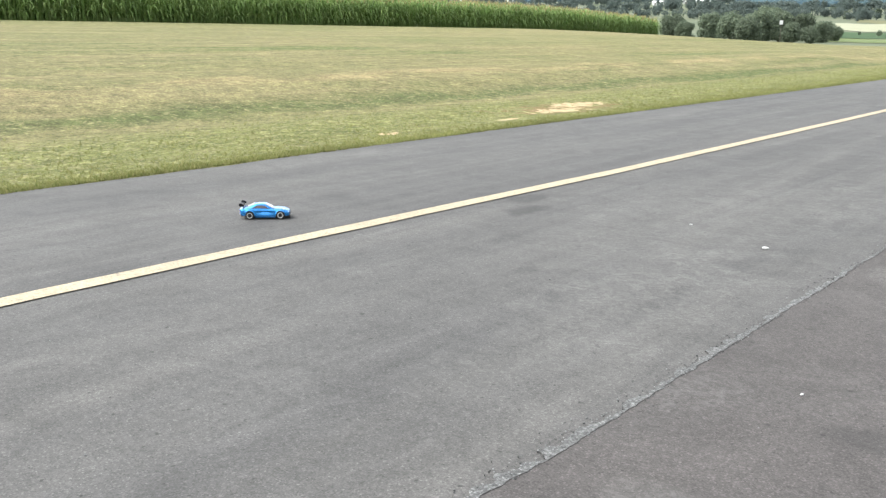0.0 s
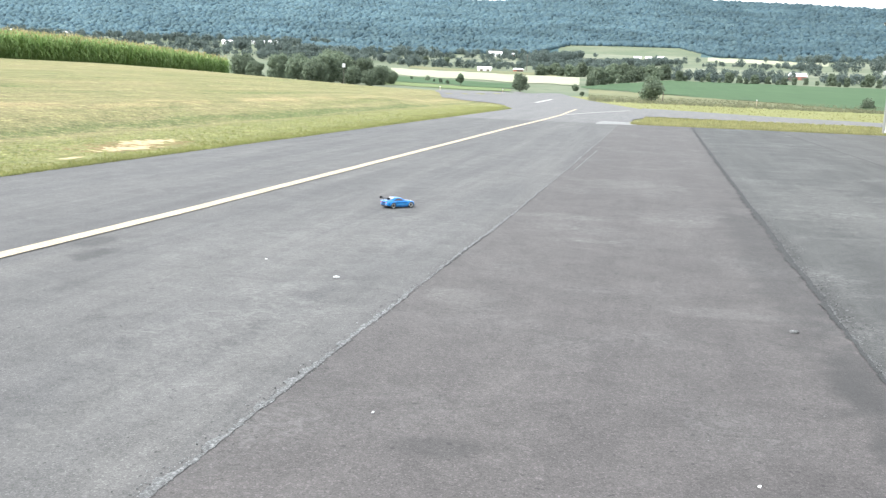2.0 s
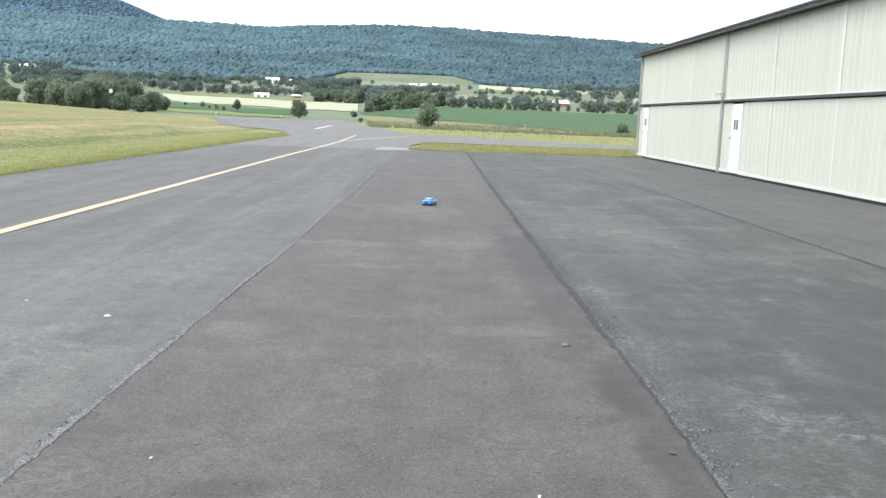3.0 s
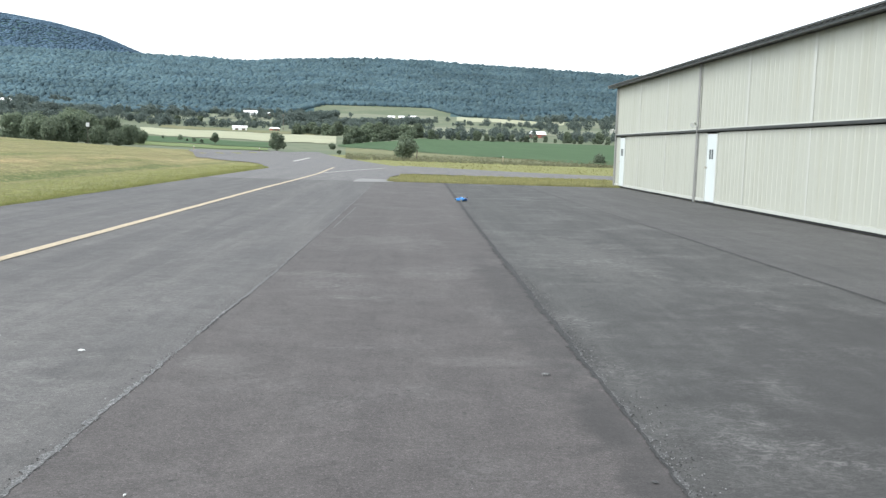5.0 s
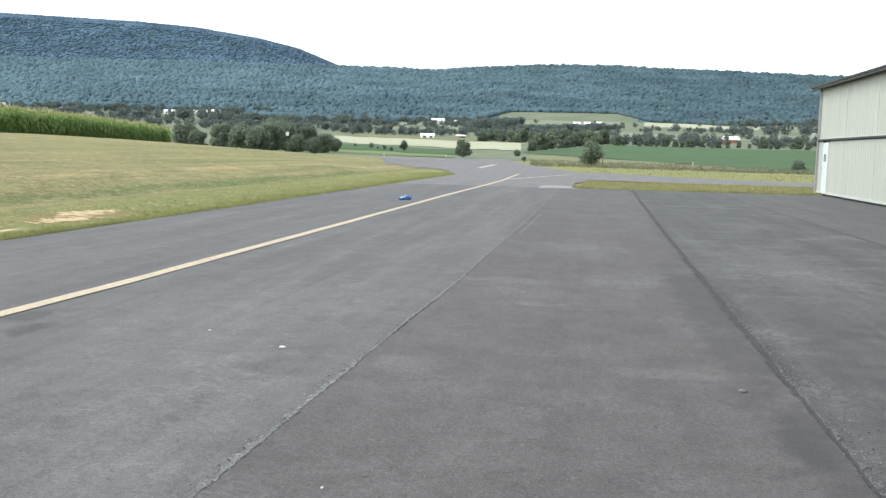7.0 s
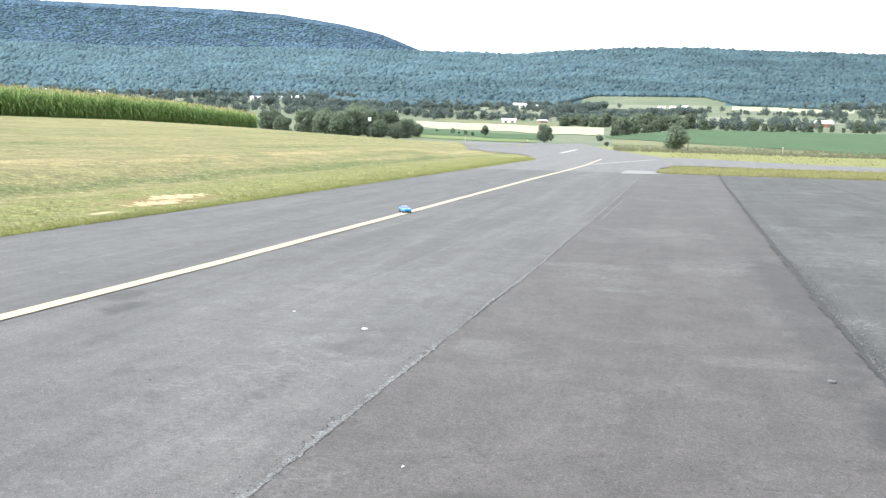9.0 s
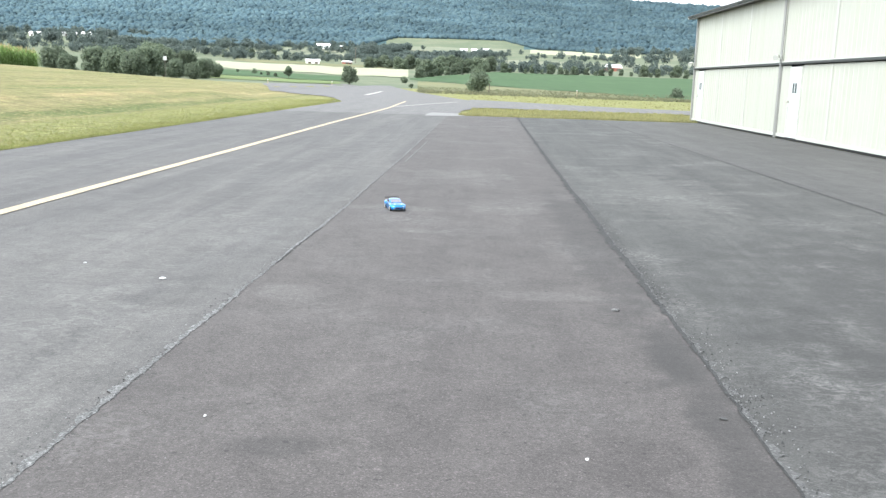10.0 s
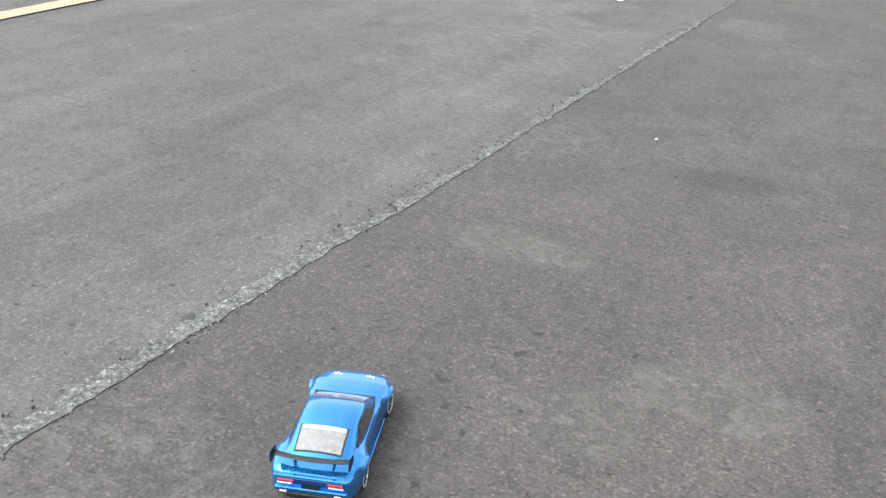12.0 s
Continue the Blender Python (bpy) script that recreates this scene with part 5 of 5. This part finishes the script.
ST_B = [0.042, 0.034, 0.029, 0.026, 0.025, 0.024, 0.024, 0.024, 0.024, 0.024, 0.022, 0.021, 0.021, 0.024, 0.029]
ST_S = [0.078, 0.085, 0.091, 0.095, 0.095, 0.089, 0.087, 0.086, 0.085, 0.083, 0.075, 0.069, 0.062, 0.055, 0.048]
ST_T = [0.083, 0.092, 0.098, 0.101, 0.101, 0.096, 0.094, 0.094, 0.092, 0.089, 0.082, 0.076, 0.068, 0.059, 0.051]


def car_body():
    bm = bmesh.new()
    rings = []
    ys = sorted(set(np.round(np.concatenate([np.linspace(-0.226, 0.226, 58), ST_Y]), 4)))
    for y in ys:
        w, b, s, t = (float(np.interp(y, ST_Y, c)) for c in (ST_W, ST_B, ST_S, ST_T))
        bulge = 0.0
        for ax in (FRONT, REAR):
            d = abs(y - ax)
            if d < 0.04:
                b = max(b, WHEEL_R + math.sqrt(0.04 ** 2 - d * d))
            bulge = max(bulge, 0.009 * math.exp(-(d / 0.036) ** 4))
        b = min(b, s - 0.012)
        waist = 0.006 * math.exp(-((y - 0.0) / 0.09) ** 2)
        half = [(0.0, b), (w - 0.012, b), (w + bulge, b + 0.004), (w + bulge * 0.9 - waist * 0.4, b + (s - b) * 0.45), (w - waist, b + (s - b) * 0.62), (w + bulge * 0.5, s - 0.012), (w - 0.005, s - 0.002), (w * 0.8, s + (t - s) * 0.6), (w * 0.45, t), (w * 0.2, t + 0.001), (0.0, t + 0.001)]
        ring = [bm.verts.new((x, y, z)) for x, z in half] + [bm.verts.new((-x, y, z)) for x, z in half[-2:0:-1]]
        rings.append(ring)
    n = len(rings[0])
    for a, b in zip(rings, rings[1:]):
        for i in range(n):
            bm.faces.new((a[i], a[(i + 1) % n], b[(i + 1) % n], b[i]))
    bm.faces.new(rings[0])
    bm.faces.new(rings[-1][::-1])
    bmesh.ops.recalc_face_normals(bm, faces=bm.faces)
    return bm


# cabin outline: y, half width below, half width above, base height, top height
CABIN = [(0.078, 0.078, 0.074, 0.088, 0.0905), (0.06, 0.082, 0.072, 0.088, 0.1005), (0.03, 0.085, 0.07, 0.087, 0.1165), (0.005, 0.086, 0.068, 0.087, 0.1285), (-0.03, 0.087, 0.067, 0.087, 0.1335), (-0.07, 0.087, 0.066, 0.088, 0.1325), (-0.1, 0.086, 0.065, 0.09, 0.1275), (-0.14, 0.083, 0.064, 0.093, 0.1145), (-0.178, 0.077, 0.064, 0.096, 0.1005)]


def car_cabin():
    bm = bmesh.new()
    rings = []
    for y, wb, wt, zb, zt in CABIN:
        half = [(0.0, zb - 0.004), (wb, zb - 0.004), (wb - 0.002, zb + 0.002), (wt + 0.002, max(zb + 0.002, zt - 0.006)), (wt - 0.006, zt - 0.001), (wt * 0.5, zt + 0.002), (0.0, zt + 0.003)]
        rings.append([bm.verts.new((x, y, z)) for x, z in half] + [bm.verts.new((-x, y, z)) for x, z in half[-2:0:-1]])
    n = len(rings[0])
    for a, b in zip(rings, rings[1:]):
        for i in range(n):
            bm.faces.new((a[i], a[(i + 1) % n], b[(i + 1) % n], b[i]))
    bm.faces.new(rings[0])
    bm.faces.new(rings[-1][::-1])
    bmesh.ops.recalc_face_normals(bm, faces=bm.faces)
    return bm


def cab(y, k):
    """Interpolated column k of the cabin outline at y."""
    c = sorted(CABIN)
    return float(np.interp(y, [r[0] for r in c], [r[k] for r in c]))


def sheet(rows, lift):
    """A thin curved pane through rows of points, set proud of the shell by lift."""
    bm = bmesh.new()
    g = [[bm.verts.new(p) for p in r] for r in rows]
    for a, b in zip(g, g[1:]):
        for i in range(len(a) - 1):
            bm.faces.new((a[i], a[i + 1], b[i + 1], b[i]))
    bmesh.ops.recalc_face_normals(bm, faces=bm.faces)
    bmesh.ops.solidify(bm, geom=bm.faces[:], thickness=lift)
    return bm


def top_pane(y0, y1, inset, n=5, lift=0.0018):
    rows = []
    for i in range(n):
        y = y0 + (y1 - y0) * i / (n - 1)
        w, z = cab(y, 2) - inset, cab(y, 4)
        rows.append([(x * w, y, z + lift + 0.003 * (1 - abs(x) ** 2)) for x in (-1, -0.5, 0, 0.5, 1)])
    return sheet(rows, 0.001)


def side_pane(sx, outline_top, y0, y1, n=8, lift=0.0022, low=0.22):
    rows = [[], []]
    for i in range(n):
        y = y0 + (y1 - y0) * i / (n - 1)
        wb, wt, zb, zt = (cab(y, k) for k in (1, 2, 3, 4))
        lo, hi = low, outline_top(i / (n - 1))
        for r, f in ((0, lo), (1, max(lo + 0.02, hi))):
            w = wb + (wt - wb) * f
            rows[r].append((sx * (w + lift), y, zb + (zt - 0.005 - zb) * f))
    return sheet(rows, 0.001)


def make_wheel(front, side):
    """A wheel with its hub at the origin, axle along x."""
    w = 0.026 if front else 0.028
    hub = new("wheel")
    tyre = bmesh.new()
    prof = [(-w / 2, 0.024), (-w / 2, 0.0295), (-w / 2 + 0.004, WHEEL_R), (w / 2 - 0.004, WHEEL_R), (w / 2, 0.0295), (w / 2, 0.024)]
    seg = 28
    rings = [[tyre.verts.new((x, r * math.cos(6.2832 * i / seg), r * math.sin(6.2832 * i / seg))) for x, r in prof] for i in range(seg)]
    for i in range(seg):
        a, b = rings[i], rings[(i + 1) % seg]
        for k in range(len(prof)):
            tyre.faces.new((a[k], a[(k + 1) % len(prof)], b[(k + 1) % len(prof)], b[k]))
    bmesh.ops.recalc_face_normals(tyre, faces=tyre.faces)
    part("tyre", tyre, CAR_TYRE, hub, "black rubber tyre", True)
    lip = bmesh.new()
    o = side * w / 2
    prof = [(o * 0.55, 0.0255), (o * 1.06, 0.0262), (o * 1.06, 0.0205), (o * 0.55, 0.0195)]
    rings = [[lip.verts.new((x, r * math.cos(6.2832 * i / seg), r * math.sin(6.2832 * i / seg))) for x, r in prof] for i in range(seg)]
    for i in range(seg):
        a, b = rings[i], rings[(i + 1) % seg]
        for k in range(4):
            lip.faces.new((a[k], a[(k + 1) % 4], b[(k + 1) % 4], b[k]))
    bmesh.ops.recalc_face_normals(lip, faces=lip.faces)
    part("rim", lip, CAR_CHROME, hub, "bright silver rim lip")
    sp = bmesh.new()
    for i in range(10):
        a = 6.2832 * i / 10
        tube(sp, (o * 0.8, 0, 0), (o * 0.9, 0.021 * math.cos(a), 0.021 * math.sin(a)), 0.0028, 0.002, 6)
    tube(sp, (o * 0.4, 0, 0), (o * 0.98, 0, 0), 0.006, 0.005, 12)
    tube(sp, (o * 0.3, 0, 0), (o * 0.5, 0, 0), 0.0205, 0.0205, 20)
    part("spokes", sp, CAR_BLACK, hub, "black rim spokes")
    return hub


def build_car():
    car = new("toy_car")
    tagged(car, "metallic blue radio-controlled coupe with black rear wing", "toy car")
    part("body", car_body(), CAR_BLUE, car, "metallic blue plastic shell", True).data.set_sharp_from_angle(angle=radians(38))
    part("cabin", car_cabin(), CAR_BLUE, car, "", True).data.set_sharp_from_angle(angle=radians(38))
    part("windscreen", top_pane(0.07, 0.012, 0.007), CAR_GLASS, car, "clear windscreen")
    part("window_surround", top_pane(-0.098, -0.168, 0.008, 5, 0.0008), CAR_BLACK, car, "thin black window surround")
    part("rear_window", top_pane(-0.101, -0.165, 0.012, 5, 0.0022), CAR_REAR_GLASS, car, "milky pale rear window")
    part("window_banner", top_pane(-0.102, -0.112, 0.014, 2, 0.0036), CAR_STRIP, car, "brighter top of the rear window, painted as a pale strip")
    part("hood_seam", boxed(-0.0008, 0.0008, 0.14, 0.19, 0.0785, 0.0805), CAR_DARK_BLUE, car)
    part("rear_panel", boxed(-0.076, 0.076, -0.2295, -0.2235, 0.066, 0.0815, bevel=0.002), CAR_DARK_BLUE, car, "tail panel, recess shade painted as darker blue")
    part("tail_lip", boxed(-0.084, 0.084, -0.2305, -0.217, 0.083, 0.0885, bevel=0.002), CAR_BLUE, car)
    for s in (-1, 1):
        part("window_surround", side_pane(s, lambda u: 0.24 + 0.7 * min(1, u / 0.36) if u < 0.7 else 0.94 - 0.72 * (u - 0.7) / 0.3, 0.052, -0.122, 14, 0.0012, 0.2), CAR_BLACK, car, "thin black window line")
        part("side_window", side_pane(s, lambda u: 0.28 + 0.58 * min(1, u / 0.36) if u < 0.85 else 0.86 - 0.16 * (u - 0.85) / 0.15, 0.044, -0.082, 12, 0.0024, 0.27), CAR_SIDE_GLASS, car, "smoked side window")
        part("quarter_window", side_pane(s, lambda u: 0.7 - 0.42 * u, -0.087, -0.114, 5, 0.0024, 0.27), CAR_SIDE_GLASS, car)
        part("headlight", boxed(s * 0.058 - 0.012, s * 0.058 + 0.012, 0.205, 0.2185, 0.056, 0.063, bevel=0.002), CAR_LAMP, car, "clear headlight")
        part("fog_light", boxed(s * 0.05 - 0.007, s * 0.05 + 0.007, 0.214, 0.2255, 0.03, 0.035, bevel=0.001), CAR_LAMP, car)
        part("tail_light", boxed(s * 0.056 - 0.019, s * 0.056 + 0.019, -0.2325, -0.2225, 0.0705, 0.078, bevel=0.002), CAR_RED, car, "red tail light")
        part("reverse_light", boxed(s * 0.058 - 0.017, s * 0.058 + 0.017, -0.2325, -0.2235, 0.0662, 0.0698, bevel=0.001), CAR_LAMP, car, "pale reversing light")
        part("reflector", boxed(s * 0.062 - 0.008, s * 0.062 + 0.008, -0.2335, -0.2285, 0.0425, 0.0465, bevel=0.001), CAR_LAMP, car)
        part("side_skirt", boxed(s * 0.091 - 0.004, s * 0.091 + 0.006, -0.09, 0.095, 0.014, 0.021, bevel=0.001), CAR_BLUE, car)
        part("body_post", tube(bmesh.new(), (s * 0.042, 0.172, 0.07), (s * 0.042, 0.172, 0.088), 0.0022), CAR_CHROME, car, "silver body post")
        clip = bmesh.new()
        tube(clip, (s * 0.042 - 0.011, 0.172, 0.085), (s * 0.042 + 0.011, 0.17, 0.085), 0.0016)
        tube(clip, (s * 0.042 + 0.011, 0.17, 0.085), (s * 0.042 + 0.009, 0.163, 0.085), 0.0016)
        part("body_clip", clip, CAR_CHROME, car, "silver body clip")
        part("wheel_well", tube(bmesh.new(), (s * 0.03, FRONT, WHEEL_R), (s * 0.088, FRONT, WHEEL_R), 0.0385, n=24), CAR_BLACK, car)
        part("wheel_well", tube(bmesh.new(), (s * 0.03, REAR, WHEEL_R), (s * 0.088, REAR, WHEEL_R), 0.0385, n=24), CAR_BLACK, car)
    part("grille", boxed(-0.056, 0.056, 0.212, 0.2285, 0.04, 0.054, bevel=0.002), CAR_BLACK, car, "black front grille")
    part("lower_grille", boxed(-0.064, 0.064, 0.21, 0.228, 0.0195, 0.031, bevel=0.002), CAR_BLACK, car)
    part("splitter", boxed(-0.084, 0.084, 0.19, 0.232, 0.01, 0.0145, bevel=0.001), CAR_BLACK, car, "black front splitter")
    part("diffuser", boxed(-0.062, 0.062, -0.222, -0.2, 0.018, 0.032, bevel=0.003), CAR_BLACK, car, "black rear diffuser")
    part("bumper_bar", boxed(-0.082, 0.082, -0.2325, -0.224, 0.05, 0.0565, bevel=0.002), CAR_BLUE, car)
    part("plate", boxed(-0.02, 0.02, -0.2315, -0.227, 0.057, 0.066), CAR_BLACK, car, "blank dark plate")
    part("cowl_gap", boxed(-0.076, 0.076, 0.074, 0.081, 0.0905, 0.0945, bevel=0.001), CAR_BLACK, car, "dark gap below the windscreen")
    part("chassis", boxed(-0.06, 0.06, -0.19, 0.19, 0.009, 0.017), CAR_BLACK, car)
    # rear wing
    wing = part("wing", sheet([[(x, -0.196 - 0.01 * (1 - (x / 0.088) ** 2), 0.1240), (x, -0.204 - 0.01 * (1 - (x / 0.088) ** 2), 0.1232), (x, -0.212 - 0.01 * (1 - (x / 0.088) ** 2), 0.1255), (x, -0.218 - 0.01 * (1 - (x / 0.088) ** 2), 0.1310)] for x in np.linspace(-0.088, 0.088, 9)], 0.003), CAR_BLACK, car, "black curved rear wing")
    for s in (-1, 1):
        ep = bmesh.new()
        pts = [(-0.186, 0.116), (-0.186, 0.13), (-0.194, 0.138), (-0.216, 0.144), (-0.231, 0.142), (-0.234, 0.122), (-0.218, 0.112)]
        f = ep.faces.new([ep.verts.new((s * 0.088, a, b)) for a, b in pts])
        bmesh.ops.solidify(ep, geom=[f], thickness=0.003)
        part("end_plate", ep, CAR_BLACK, wing)
        part("strut", tube(bmesh.new(), (s * 0.045, -0.185, 0.094), (s * 0.045, -0.208, 0.127), 0.0035), CAR_BLACK, wing)
    wheels = []
    for yy, fr in ((FRONT, True), (REAR, False)):
        for s in (-1, 1):
            h = make_wheel(fr, s)
            h.parent = car
            wheels.append((h, s * TRACK, yy, fr))
    car.scale = (0.903, 0.903, 0.903)
    return car, wheels


CAR, WHEELS = build_car()

# seconds, x, y, compass heading of the nose from +y towards +x, steer of the front wheels
CAR_ROWS = [
    (0.0, -5.91, 4.82, 46, 0), (0.5, -6.14, 6.17, 47, 0), (1.0, -5.82, 7.64, 49, 0), (1.5, -4.7, 8.96, 48, -4),
    (2.0, -2.9, 10.4, 40, -6), (2.5, -1.3, 12.5, 18, -6), (3.0, 0.05, 15.4, 15, 0), (3.2, 0.6, 16.5, 13, 4), (4.0, 1.95, 21.6, -2, 12),
    (4.8, 2.0, 25.4, -30, 14), (5.0, 1.55, 26.1, -38, 14), (5.5, 0.1, 27.3, -60, 12), (6.0, -1.85, 28.2, -88, 10), (6.5, -3.85, 27.8, -116, 10),
    (7.0, -5.56, 26.6, -144, 10), (7.5, -6.74, 24.9, -172, 8), (7.7, -6.9, 24.0, -180, 8), (8.6, -5.95, 18.6, -202, 4), (9.5, -3.16, 13.5, -211, 0),
    (10.0, -0.92, 10.4, -198, 0), (10.5, 0.31, 8.25, -187, -4), (10.8, 0.52, 6.75, -178, -8), (11.0, 0.55, 5.85, -168, -10), (11.2, 0.437, 4.917, -143, -10), (11.5, -0.02, 3.37, -98, -10),
    (11.6, -0.22, 2.924, -84, -10), (11.7, -0.442, 2.505, -68, -10), (11.8, -0.656, 2.12, -51, -10), (11.9, -0.879, 1.747, -37, -8), (12.0, -1.1, 1.425, -21, -5),
]


def motions():
    walk(CAR, [(t, pose(x, y, 0.006, 0, 0, -az)) for t, x, y, az, _ in CAR_ROWS])
    ts = np.arange(0, 12.05, 0.2)
    for h, wx, wy, front in WHEELS:
        rows = []
        for i, t in enumerate(ts):
            steer = float(np.interp(t, [r[0] for r in CAR_ROWS], [r[4] for r in CAR_ROWS])) if front else 0.0
            rows.append((float(t), pose(wx, wy, WHEEL_R, 0, 0, steer) @ pose(0, 0, 0, -70 * i, 0, 0)))
        walk(h, rows)


motions()
